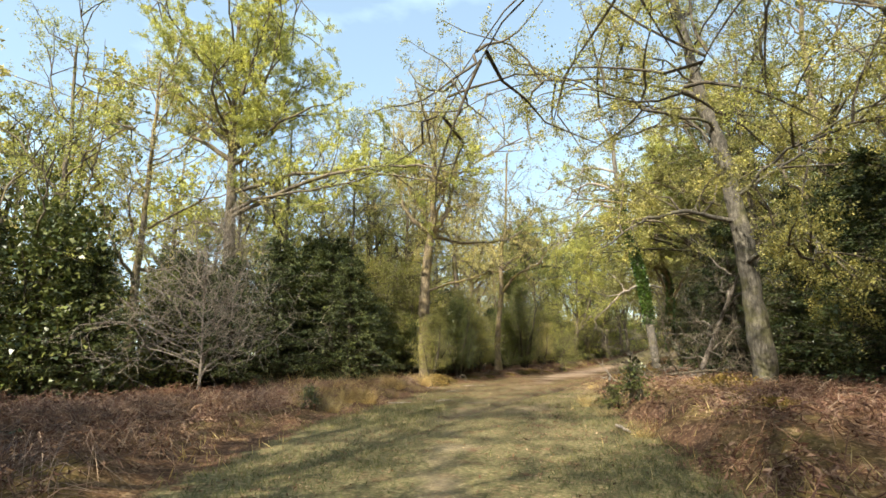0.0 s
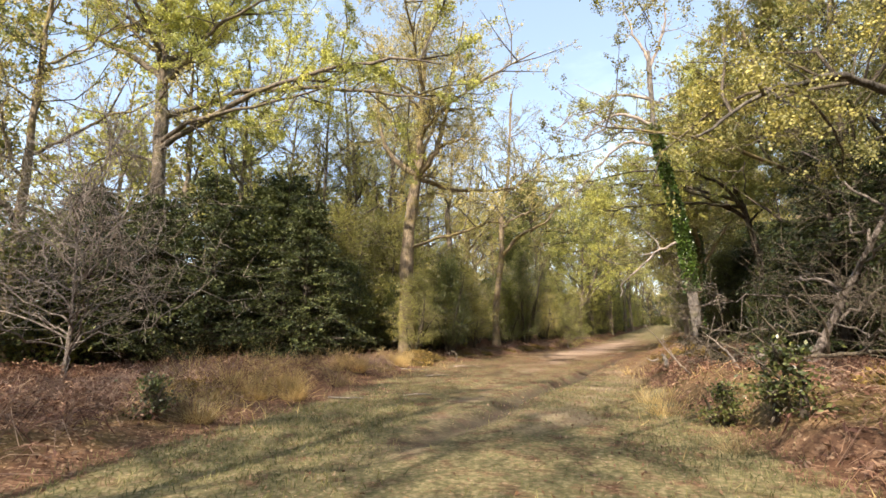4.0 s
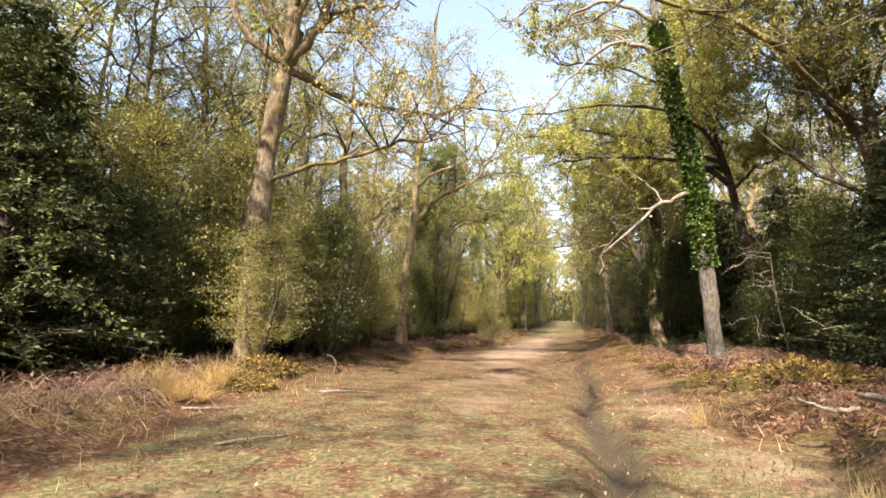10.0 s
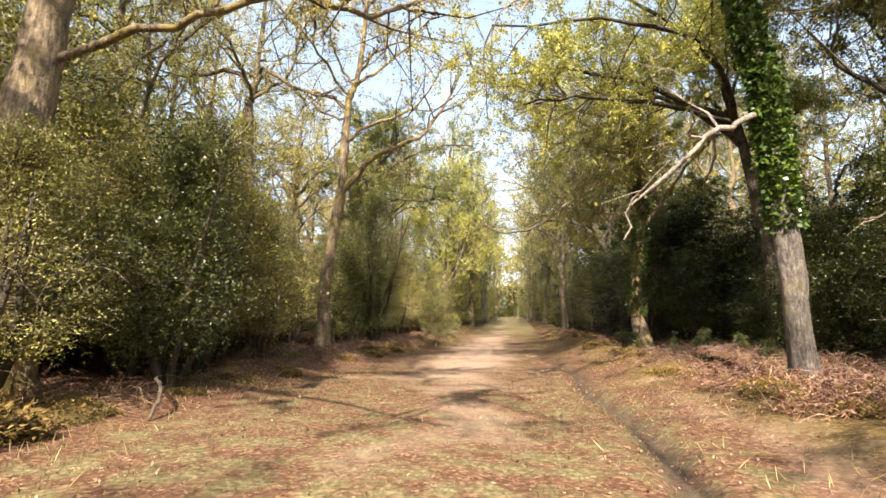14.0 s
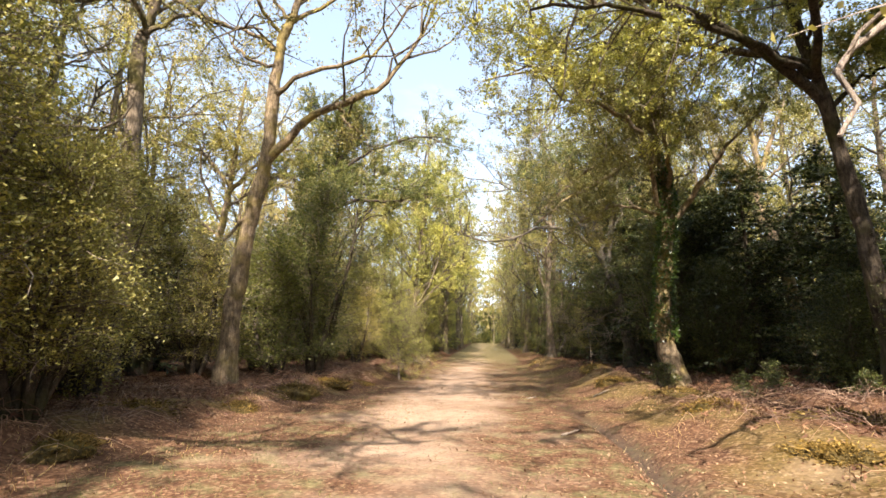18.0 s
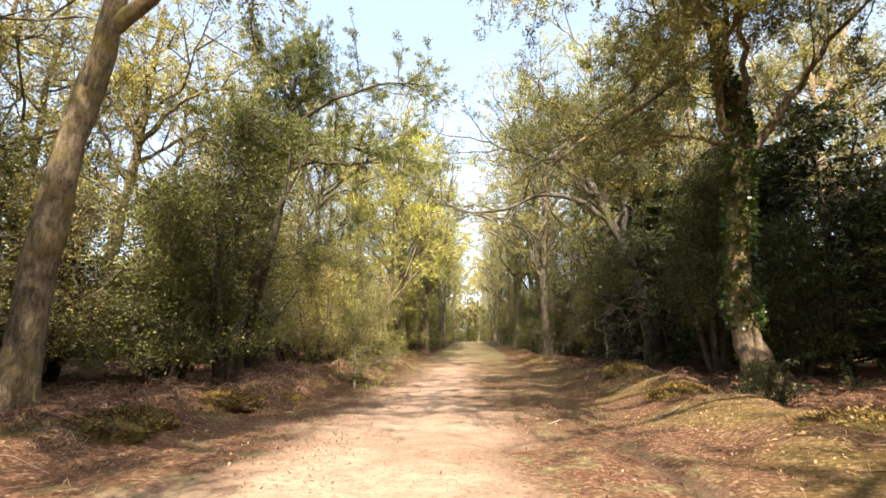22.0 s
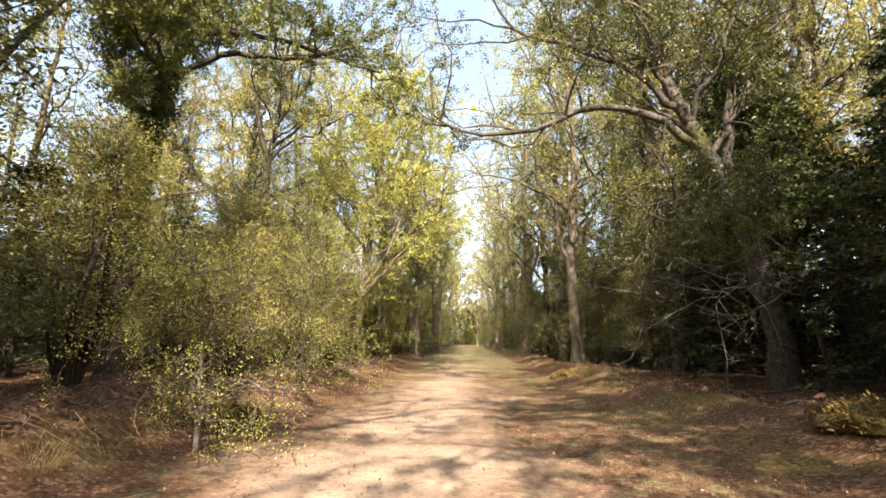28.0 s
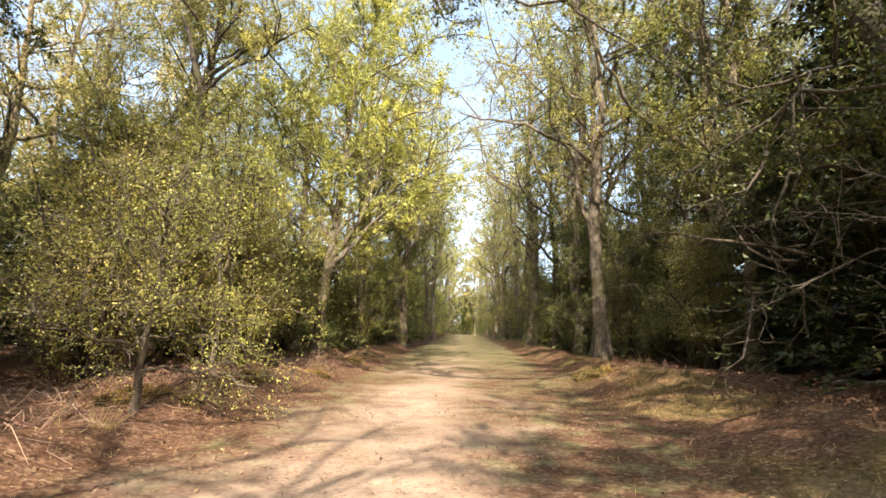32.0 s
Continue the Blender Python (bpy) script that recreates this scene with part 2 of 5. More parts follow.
def ground_material():
    m, nt, b = material("woodland_ground", 0.95, 0.1)
    g = nt.nodes.new("ShaderNodeNewGeometry")
    p = g.outputs["Position"]
    at = nt.nodes.new("ShaderNodeAttribute")
    at.attribute_name = "zone"
    sep = nt.nodes.new("ShaderNodeSeparateColor")
    link(nt, at.outputs["Color"], sep.inputs[0])
    big, mid, fine, tiny = noise_node(nt, 0.45, 4, 0.55, p), noise_node(nt, 2.2, 5, 0.6, p), noise_node(nt, 13, 6, 0.65, p), noise_node(nt, 60, 4, 0.7, p)
    cell = nt.nodes.new("ShaderNodeTexVoronoi")
    cell.inputs["Scale"].default_value, cell.inputs["Randomness"].default_value = 25, 1.0
    warp = mixc(nt, 0.06, p, noise_node(nt, 30, 3, 0.6, p).outputs["Color"], "ADD")
    link(nt, warp, cell.inputs["Vector"])
    csep = nt.nodes.new("ShaderNodeSeparateColor")
    link(nt, cell.outputs["Color"], csep.inputs[0])
    leafy = ramp(nt, csep.outputs[0], [(0.0, (0.06, 0.032, 0.020)), (0.5, (0.155, 0.088, 0.050)), (0.8, (0.28, 0.17, 0.10)), (1.0, (0.50, 0.36, 0.23))])
    litter = ramp(nt, fine.outputs["Fac"], [(0.28, (0.085, 0.04, 0.025)), (0.5, (0.22, 0.115, 0.07)), (0.72, (0.40, 0.25, 0.155))])
    litter = mixc(nt, ramp(nt, mid.outputs["Fac"], [(0.42, (0, 0, 0)), (0.62, (0.7, 0.7, 0.7))]), litter, (0.15, 0.085, 0.055))
    litter = mixc(nt, 1.0, mixc(nt, 0.62, litter, leafy), (0.70, 0.66, 0.63), "MULTIPLY")
    sand = ramp(nt, mid.outputs["Fac"], [(0.3, (0.29, 0.197, 0.134)), (0.55, (0.42, 0.30, 0.21)), (0.8, (0.52, 0.395, 0.28))])
    sand = mixc(nt, 0.35, sand, ramp(nt, tiny.outputs["Fac"], [(0.35, (0.19, 0.125, 0.085)), (0.65, (0.48, 0.37, 0.27))]))
    grass = ramp(nt, fine.outputs["Fac"], [(0.3, (0.07, 0.068, 0.030)), (0.52, (0.165, 0.142, 0.066)), (0.75, (0.40, 0.315, 0.175))])
    grass = mixc(nt, ramp(nt, csep.outputs[1], [(0.68, (0, 0, 0)), (0.95, (0.5, 0.5, 0.5))]), grass, leafy)
    sand = mixc(nt, ramp(nt, csep.outputs[2], [(0.72, (0, 0, 0)), (0.9, (0.45, 0.45, 0.45))]), sand, leafy)
    moss = ramp(nt, fine.outputs["Fac"], [(0.3, (0.05, 0.04, 0.012)), (0.55, (0.14, 0.105, 0.028)), (0.75, (0.25, 0.185, 0.06))])
    moss = mixc(nt, 0.35, moss, leafy)
    wob = mathn(nt, "MULTIPLY", mathn(nt, "SUBTRACT", mid.outputs["Fac"], 0.5), 1.5)
    wob2 = mathn(nt, "MULTIPLY", mathn(nt, "SUBTRACT", big.outputs["Fac"], 0.5), 1.8)

    def mask(v, w, lo=0.36, hi=0.62):
        return ramp(nt, mathn(nt, "ADD", v, w), [(lo, (0, 0, 0)), (hi, (1, 1, 1))])

    c = mixc(nt, mask(sep.outputs[2], wob2), litter, moss)
    c = mixc(nt, mask(sep.outputs[1], wob), c, grass)
    c = mixc(nt, mask(sep.outputs[0], wob2, 0.26, 0.92), c, sand)
    # Alpha: dark earth of rut and bank, plus a painted trunk shadow
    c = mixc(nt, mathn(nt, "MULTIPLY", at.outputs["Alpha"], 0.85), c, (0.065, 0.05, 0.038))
    link(nt, c, b.inputs["Base Color"])
    bump(nt, b, mathn(nt, "ADD", mid.outputs["Fac"], mathn(nt, "MULTIPLY", csep.outputs[0], 0.35)), 1.0, 0.06)
    return m


GROUND = ground_material()

# ---- mesh helpers ----


def make_mesh(name, verts, faces, mat, smooth=False):
    """verts N x 3; faces: list of arrays, each of equal-sided polygons."""
    me = bpy.data.meshes.new(name)
    verts = np.asarray(verts, np.float32)
    me.vertices.add(len(verts))
    me.vertices.foreach_set("co", verts.ravel())
    sizes = np.concatenate([np.full(len(f), f.shape[1], np.int32) for f in faces])
    loops = np.concatenate([f.astype(np.int32).ravel() for f in faces])
    me.loops.add(len(loops))
    me.loops.foreach_set("vertex_index", loops)
    me.polygons.add(len(sizes))
    me.polygons.foreach_set("loop_start", np.concatenate([[0], np.cumsum(sizes)[:-1]]).astype(np.int32))
    me.polygons.foreach_set("loop_total", sizes)
    if smooth:
        me.polygons.foreach_set("use_smooth", np.ones(len(sizes), bool))
    me.update(calc_edges=True)
    me.materials.append(mat)
    return me


def part(name, me, parent, label="", kind=""):
    ob = new(name, me)
    ob.parent = parent
    return tagged(ob, label, kind=kind)


def empty(name, x, y, z, label, category, group="", rz=0.0):
    ob = new(name)
    ob.empty_display_size = 0.2
    ob.matrix_basis = Matrix.Translation((x, y, z)) @ Matrix.Rotation(rz, 4, "Z")
    return tagged(ob, label, category, group)


def tubes(P, R, n):
    """A batch of tubes: P is B x K x 3, R is B x K; returns vertices and quads."""
    P, R = np.asarray(P, float), np.asarray(R, float)
    B, K, _ = P.shape
    T = np.gradient(P, axis=1)
    T /= np.linalg.norm(T, axis=2, keepdims=True) + 1e-9
    ref = np.where(np.abs(T[:, :1, 2:3]) > 0.85, np.array([[[1.0, 0, 0]]]), np.array([[[0, 0, 1.0]]]))
    U = np.cross(T, np.broadcast_to(ref, T.shape))
    U /= np.linalg.norm(U, axis=2, keepdims=True) + 1e-9
    V = np.cross(T, U)
    a = np.linspace(0, 2 * np.pi, n, endpoint=False)
    ring = U[:, :, None] * np.cos(a)[:, None] + V[:, :, None] * np.sin(a)[:, None]
    verts = (P[:, :, None] + ring * R[:, :, None, None]).reshape(-1, 3)
    i = np.arange(B * K * n).reshape(B, K, n)
    q = np.stack([i[:, :-1], np.roll(i, -1, 2)[:, :-1], np.roll(i, -1, 2)[:, 1:], i[:, 1:]], -1).reshape(-1, 4)
    return verts, q


def smooth_line(pts, k):
    """A Catmull-Rom curve through pts, as k points."""
    p = np.asarray(pts, float)
    p = np.vstack([2 * p[0] - p[1], p, 2 * p[-1] - p[-2]])
    s = np.linspace(0, len(pts) - 1 - 1e-6, k)
    i, f = s.astype(int), (s % 1)[:, None]
    a, b, c, d = p[i], p[i + 1], p[i + 2], p[i + 3]
    return 0.5 * (2 * b + (c - a) * f + (2 * a - 5 * b + 4 * c - d) * f ** 2 + (3 * b - a - 3 * c + d) * f ** 3)


def unit(v):
    return v / (np.linalg.norm(v, axis=-1, keepdims=True) + 1e-9)


def leaves(rng, C, size, aspect=0.5, up=0.5, along=None, spread=1.0, tri=False):
    """Folded rhombic leaves at the points C; tri: three-cornered ones, for what stays far off."""
    n = len(C)
    u = rng.normal(size=(n, 3))
    if along is not None:
        u = along * 1.2 + u * spread
    u = unit(u)
    w = rng.normal(size=(n, 3)) + np.array([0, 0, up * 2])
    v = unit(np.cross(w, u))
    nrm = np.cross(u, v)
    L = (size * rng.uniform(0.6, 1.35, n))[:, None]
    W = L * aspect
    if tri:
        verts = np.stack([C - v * W * 0.3, C + u * L, C + u * L * 0.35 + v * W * 0.8], 1).reshape(-1, 3)
        return verts, np.arange(3 * n).reshape(n, 3)
    verts = np.stack([C, C + u * L * 0.5 + v * W * 0.5 + nrm * L * 0.1, C + u * L, C + u * L * 0.5 - v * W * 0.5 + nrm * L * 0.1], 1).reshape(-1, 3)
    return verts, np.arange(4 * n).reshape(n, 4)


def wander(rng, starts, dirs, lengths, k, wiggle, lift):
    """k-point lines from starts, each turning a little at every step."""
    P = [starts]
    d = dirs.copy()
    for _ in range(k - 1):
        d = unit(d + rng.normal(size=d.shape) * wiggle + np.array([0, 0, lift]))
        P.append(P[-1] + d * (lengths / (k - 1))[:, None])
    return np.stack(P, 1)


def along_line(line, s):
    x = s * (len(line) - 1)
    i = np.minimum(x.astype(int), len(line) - 2)
    f = (x - i)[:, None]
    return line[i] * (1 - f) + line[i + 1] * f, unit(line[i + 1] - line[i])


# ---- the lie of the land ----


def smooth01(v):
    v = np.clip(v, 0, 1)
    return v * v * (3 - 2 * v)


def left_edge(y):
    return np.interp(y, [-10, 0, 4, 9, 19, 27, 36, 46, 56, 80, 160], [0, -3.6, -6.2, -8.6, -11.3, -13.2, -13.2, -12.5, -12.2, -12.6, -12.6])


def right_edge(y):
    return np.interp(y, [-10, 5, 8, 13, 18, 26, 37, 48, 60, 75, 90, 160], [3.5, 0.8, 0.0, -1.6, -3.0, -4.6, -5.3, -5.2, -5.4, -5.0, -5.0, -5.0])


def waves(x, y, f, seed):
    r = np.random.default_rng(seed)
    z = 0
    for i in range(7):
        a, ph, k = r.uniform(0, 6.28), r.uniform(0, 6.28), f * r.uniform(0.6, 1.7)
        z = z + np.sin((x * math.cos(a) + y * math.sin(a)) * k + ph + 0.7 * np.sin((x * math.sin(a) - y * math.cos(a)) * k * 0.6))
    return z / 7


def height(x, y):
    x, y = np.asarray(x, float), np.asarray(y, float)
    xl, xr = left_edge(y), right_edge(y)
    inL, inR = smooth01((xl - x) / 1.3), smooth01((x - xr) / 2.2)
    z = inL * (0.16 + 0.12 * smooth01((y - 20) / 25)) + inR * (0.18 + 0.24 * smooth01((y - 15) / 25))
    z = z + 0.030 * np.where(y > 48, np.log1p(np.exp(np.clip((y - 62) / 6, -30, 30))) * 6, 0)
    bank = smooth01((y - 6) / 4) * (1 - smooth01((y - 20) / 5))
    z = z + 0.30 * bank * smooth01((x - xr - 0.15 - 0.25 * np.sin(y * 1.7) - 0.12 * np.sin(y * 4.1)) / 0.45)
    off = np.clip(inL + inR, 0, 1)
    near = np.exp(-((x + 8) / 30) ** 2)
    z = z + off * near * (0.30 * waves(x, y, 0.9, 3) + 0.16 * waves(x, y, 2.6, 5) + 0.06 * waves(x, y, 6.5, 6))
    lipL, lipR = np.exp(-((x - xl + 1.0) / 0.8) ** 2), np.exp(-((x - xr - 1.2) / 0.9) ** 2)
    z = z + lipL * (0.10 + 0.16 * waves(x, y, 1.9, 8)) + lipR * (0.10 + 0.16 * waves(x, y, 1.7, 9))
    z = z + 0.02 * waves(x, y, 1.4, 11) - 0.03 * np.exp(-((x + 9.6) / 0.5) ** 2) - 0.03 * np.exp(-((x + 7.6) / 0.5) ** 2)
    rut = smooth01((y - 9) / 9) * (1 - smooth01((y - 38) / 6))
    z = z - rut * 0.20 * np.exp(-((x + 5.95 + 0.12 * np.sin(y * 0.8)) / 0.21) ** 2)
    for mx, my, mh, sx, sy in ((-4.3, 62.8, 0.36, 0.9, 1.6), (-2.6, 62.2, 0.22, 1.6, 1.2), (-5.0, 57.0, 0.16, 1.0, 3.0), (-12.9, 62.5, 0.28, 0.9, 2.0),
                               (-13.2, 68.0, 0.3, 0.9, 1.6), (-1.3, 16.6, 0.16, 1.0, 1.6), (-3.2, 18.6, 0.14, 0.6, 0.8), (-2.6, 26.3, 0.3, 1.3, 1.4), (-3.5, 47.5, 0.2, 0.9, 2.5), (-12.2, 15.4, 0.22, 0.9, 1.4)):
        z = z + mh * np.exp(-((x - mx) / sx) ** 2 - ((y - my) / sy) ** 2)
    return z


def grid_lines(a, b, step, far):
    mid = np.arange(a, b + 1e-6, step)
    out, s, v = [], step, b
    while v < far:
        s *= 1.35
        v += s
        out.append(v)
    lo, s, v = [], step, a
    while v > -far:
        s *= 1.35
        v -= s
        lo.append(v)
    return np.concatenate([lo[::-1], mid, out])


def build_ground():
    xs, ys = grid_lines(-19, 4, 0.16, 700), grid_lines(-3, 76, 0.2, 900)
    X, Y = np.meshgrid(xs, ys)
    Z = height(X, Y)
    nx, ny = len(xs), len(ys)
    i = np.arange(nx * ny).reshape(ny, nx)
    q = np.stack([i[:-1, :-1], i[:-1, 1:], i[1:, 1:], i[1:, :-1]], -1).reshape(-1, 4)
    me = make_mesh("ground", np.stack([X, Y, Z], -1).reshape(-1, 3), [q], GROUND, True)
    xl, xr = left_edge(Y), right_edge(Y)
    inside = smooth01((X - xl) / 0.9 + 0.3) * smooth01((xr - X) / 0.9 + 0.4)
    # Worn sand core; its far end is shifted left to paint the sunlit strip
    c = np.interp(Y, [0, 14, 30, 40], [-0.6, -6.6, -8.8, -9.5])
    core = np.exp(-((X - c) / np.interp(Y, [0, 20, 34, 60, 90], [0.35, 0.6, 1.9, 2.1, 1.2])) ** 2) * np.interp(Y, [0, 15, 31, 38, 60, 85], [0.30, 0.26, 0.34, 0.92, 0.85, 0.3])
    core = np.maximum(core, 0.42 * np.exp(-((X + 4.6) / 0.8) ** 2) * smooth01((Y - 10) / 6) * (1 - smooth01((Y - 30) / 8)))
    grass = inside * np.interp(Y, [0, 12, 22, 30, 45, 70, 85], [0.78, 0.64, 0.52, 0.42, 0.34, 0.5, 0.85])
    # Bank moss; right side weighted up around y 20-36 to paint in shade
    mossy = 0.36 * np.exp(-((X - xl + 1.2) / 1.3) ** 2) + np.interp(Y, [0, 20, 36, 48], [0.40, 0.52, 0.50, 0.44]) * np.exp(-((X - xr - 1.2) / 1.6) ** 2) + 0.10
    # Dark rut soil; extra width below y 26 paints a soft trunk shadow
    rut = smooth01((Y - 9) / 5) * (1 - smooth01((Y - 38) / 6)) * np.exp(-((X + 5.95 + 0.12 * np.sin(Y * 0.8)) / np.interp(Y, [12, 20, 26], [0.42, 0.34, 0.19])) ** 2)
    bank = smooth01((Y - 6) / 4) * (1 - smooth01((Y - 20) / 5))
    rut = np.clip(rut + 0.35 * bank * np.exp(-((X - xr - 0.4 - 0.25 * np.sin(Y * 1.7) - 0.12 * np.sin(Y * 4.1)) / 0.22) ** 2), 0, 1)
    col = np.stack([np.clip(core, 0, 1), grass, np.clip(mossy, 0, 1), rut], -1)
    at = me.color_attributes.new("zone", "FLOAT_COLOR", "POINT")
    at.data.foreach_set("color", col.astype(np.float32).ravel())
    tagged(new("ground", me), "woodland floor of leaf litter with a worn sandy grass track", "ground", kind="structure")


build_ground()

# ---- trees ----


def shift(pts, base):
    return np.asarray(pts, float) - np.asarray(base, float)


def tree(name, label, base, trunk, r0, r1, limbs, bark, leaf, seed, n_auto=5, auto_from=0.45, spread=5.0, n_branch=7, n_twig=9, n_leaf=16,
         leaf_size=0.13, twig_len=0.9, ivy=0.0, dead=False, limb_mat=None, lift=0.06, group="woodland trees", crown=1.0, category="tree", sides=18, aspect=0.75, tri=False, twig_share=0.5, twig_parts=True, br_scale=1.0, far=False, coarse=None, leaf_from=0.0, ivy_to=0.79, slim=1.0):
    """A tree in world metres: trunk and named limbs as lines, the rest grown from them."""
    rng = np.random.default_rng(seed)
    base = np.array([base[0], base[1], float(height(base[0], base[1])) - 0.06])
    root = empty(name, *base, label, category, group)
    K = 26 if sides < 14 else 48
    tl = smooth_line(shift(trunk, base), K)
    tl[0, 2] = min(tl[0, 2], 0)
    length = np.linalg.norm(np.diff(tl, axis=0), axis=1).sum()
    tl[2:-1] += rng.normal(size=(K - 3, 3)) * np.array([1, 1, 0]) * r0 * (0.12 if K == 26 else 0.05)
    s = np.linspace(0, 1, K)
    rad = (r0 * (1 - s) + r1 * s) * (1 + 0.07 * np.sin(s * 40 + seed)) + r0 * 0.42 * np.exp(-s * length / 0.45)
    v, q = tubes(tl[None], rad[None], sides)
    ang = np.arctan2(v[:, 1] - np.repeat(tl[:, 1], sides), v[:, 0] - np.repeat(tl[:, 0], sides))
    flare = np.exp(-np.repeat(s, sides) * length / 0.4)
    off = v - np.repeat(tl, sides, 0)
    v = np.repeat(tl, sides, 0) + off * (1 + flare[:, None] * 0.28 * np.sin(ang * 5 + seed)[:, None] + 0.05 * np.sin(ang * 3 + np.repeat(s, sides) * 30)[:, None] + rng.normal(size=(len(v), 1)) * (0.035 if K == 48 else 0.0))
    part("trunk", make_mesh("trunk", v, [q], bark, True), root)
    lines = []
    for pts, a, b in limbs:
        lines.append((smooth_line(shift(pts, base), 14), a, b))
    for i in range(n_auto):
        f = auto_from + (0.97 - auto_from) * (i + rng.uniform(0, 0.8)) / max(1, n_auto)
        st, td = along_line(tl, np.array([f]))
        a = i * 2.4 + rng.uniform(-0.5, 0.5)
        rise = rng.uniform(0.25, 0.9) + 0.5 * f
        d = unit(np.array([[math.cos(a), math.sin(a), rise]]))
        L = np.array([spread * rng.uniform(0.65, 1.15) * (1.15 - 0.45 * f)])
        ln = wander(rng, st, d, L, 8, 0.22, lift)[0]
        lines.append((smooth_line(ln, 14), max(min(0.035, r0 * 0.4), rad[int(f * (K - 1))] * rng.uniform(0.4, 0.6) * slim), min(0.025, r0 * 0.2) * slim))
    lines.append((tl[int(K * max(auto_from, 0.6)):], rad[-1], rad[-1]))
    B, BR, tips, tdir = [], [], [], []
    for j, (ln, a, b) in enumerate(lines):
        if j < len(lines) - 1:
            ln = ln.copy()
            ln[1:] += rng.normal(size=(len(ln) - 1, 3)) * 0.05
            rr = np.linspace(a, b, len(ln)) * (1 + 0.06 * rng.normal(size=len(ln)))
            lv, lq = tubes(ln[None, ::3] if far else ln[None], rr[None, ::3] if far else rr[None], 5 if far or a < 0.06 else 7)
            part("limb", make_mesh("limb", lv, [lq], limb_mat or bark, True), root)
        nb = n_branch
        st, td = along_line(ln, rng.uniform(0.22, 1.0, nb))
        d = unit(td * 0.6 + rng.normal(size=(nb, 3)) * 0.75 + np.array([0, 0, 0.12]))
        LL = np.linalg.norm(np.diff(ln, axis=0), axis=1).sum() * rng.uniform(0.3, 0.62, nb)
        LL = np.clip(LL, 0.5, 3.6)
        br = wander(rng, st, d, LL, 6, 0.26, lift * 0.7)
        B.append(br)
        BR.append(np.linspace(1, 0.25, 6)[None] * np.clip(LL * 0.014, 0.008, 0.045)[:, None])
    B, BR = np.concatenate(B), np.concatenate(BR)
    bv, bq = tubes(B[:, [0, 2, 5]], BR[:, [0, 2, 5]] * br_scale, 3) if (tri if coarse is None else coarse) else tubes(B, BR * br_scale, 4)
    tm = BARK_DEAD if dead else BARK_TWIG
    part("branchwork", make_mesh("branchwork", bv, [bq], limb_mat or tm), root, kind="stuff")
    nT = len(B) * n_twig
    idx = np.repeat(np.arange(len(B)), n_twig)
    x = rng.uniform(0.25, 1.0, nT) * 4.999
    k = x.astype(int)
    f = (x - k)[:, None]
    st = B[idx, k] * (1 - f) + B[idx, k + 1] * f
    td = unit(B[idx, k + 1] - B[idx, k])
    d = unit(td * 0.7 + rng.normal(size=(nT, 3)) * 0.7)
    tw = wander(rng, st, d, twig_len * rng.uniform(0.5, 1.2, nT), 4, 0.3, lift * 0.4)
    if twig_parts:
        sel = tw[:int(nT * twig_share)][:, [0, 1, 3]] if twig_share >= 1 else tw[rng.uniform(size=nT) < twig_share][:, [0, 1, 3]]
        tv, tq = tubes(sel, np.linspace(0.010, 0.004, 3)[None] * np.ones((len(sel), 1)), 3)
        part("twigwork", make_mesh("twigwork", tv, [tq], tm), root, kind="stuff")
    if n_leaf > 0:
        nL = int(nT * n_leaf * crown * (1.7 if far else 1.7))
        ii = rng.integers(0, nT, nL)
        x = (1 - 0.8 * rng.uniform(0, 1, nL) ** 1.5) * 2.999
        k = x.astype(int)
        f = (x - k)[:, None]
        C = tw[ii, k] * (1 - f) + tw[ii, k + 1] * f + rng.normal(size=(nL, 3)) * 0.07
        C = C[C[:, 2] > leaf_from]
        lv, lf = leaves(rng, C, leaf_size * (0.62 if far else 0.74), aspect, 0.5, tri=tri)
        part("crown", make_mesh("crown", lv, [lf], leaf), root, kind="stuff")
    if ivy > 0:
        nI = int(4600 * ivy)
        s1 = rng.beta(1.15, 1.2, nI) * (ivy_to - 0.16) + 0.16
        c, td = along_line(tl, s1)
        a = rng.uniform(0, 2 * np.pi, nI)
        R = np.interp(s1, s, rad) + 0.02 + np.abs(rng.normal(size=nI)) * 0.055
        C = c + np.stack([np.cos(a) * R, np.sin(a) * R, rng.normal(size=nI) * 0.05], 1)
        out = np.stack([np.cos(a), np.sin(a), np.full(nI, -0.5)], 1)
        lv, lf = leaves(rng, C, 0.105, 0.85, 0.3, out, 0.7)
        part("ivy", make_mesh("ivy", lv, [lf], LEAF_IVY), root, "glossy green climbing ivy leaves", "stuff")
    return root


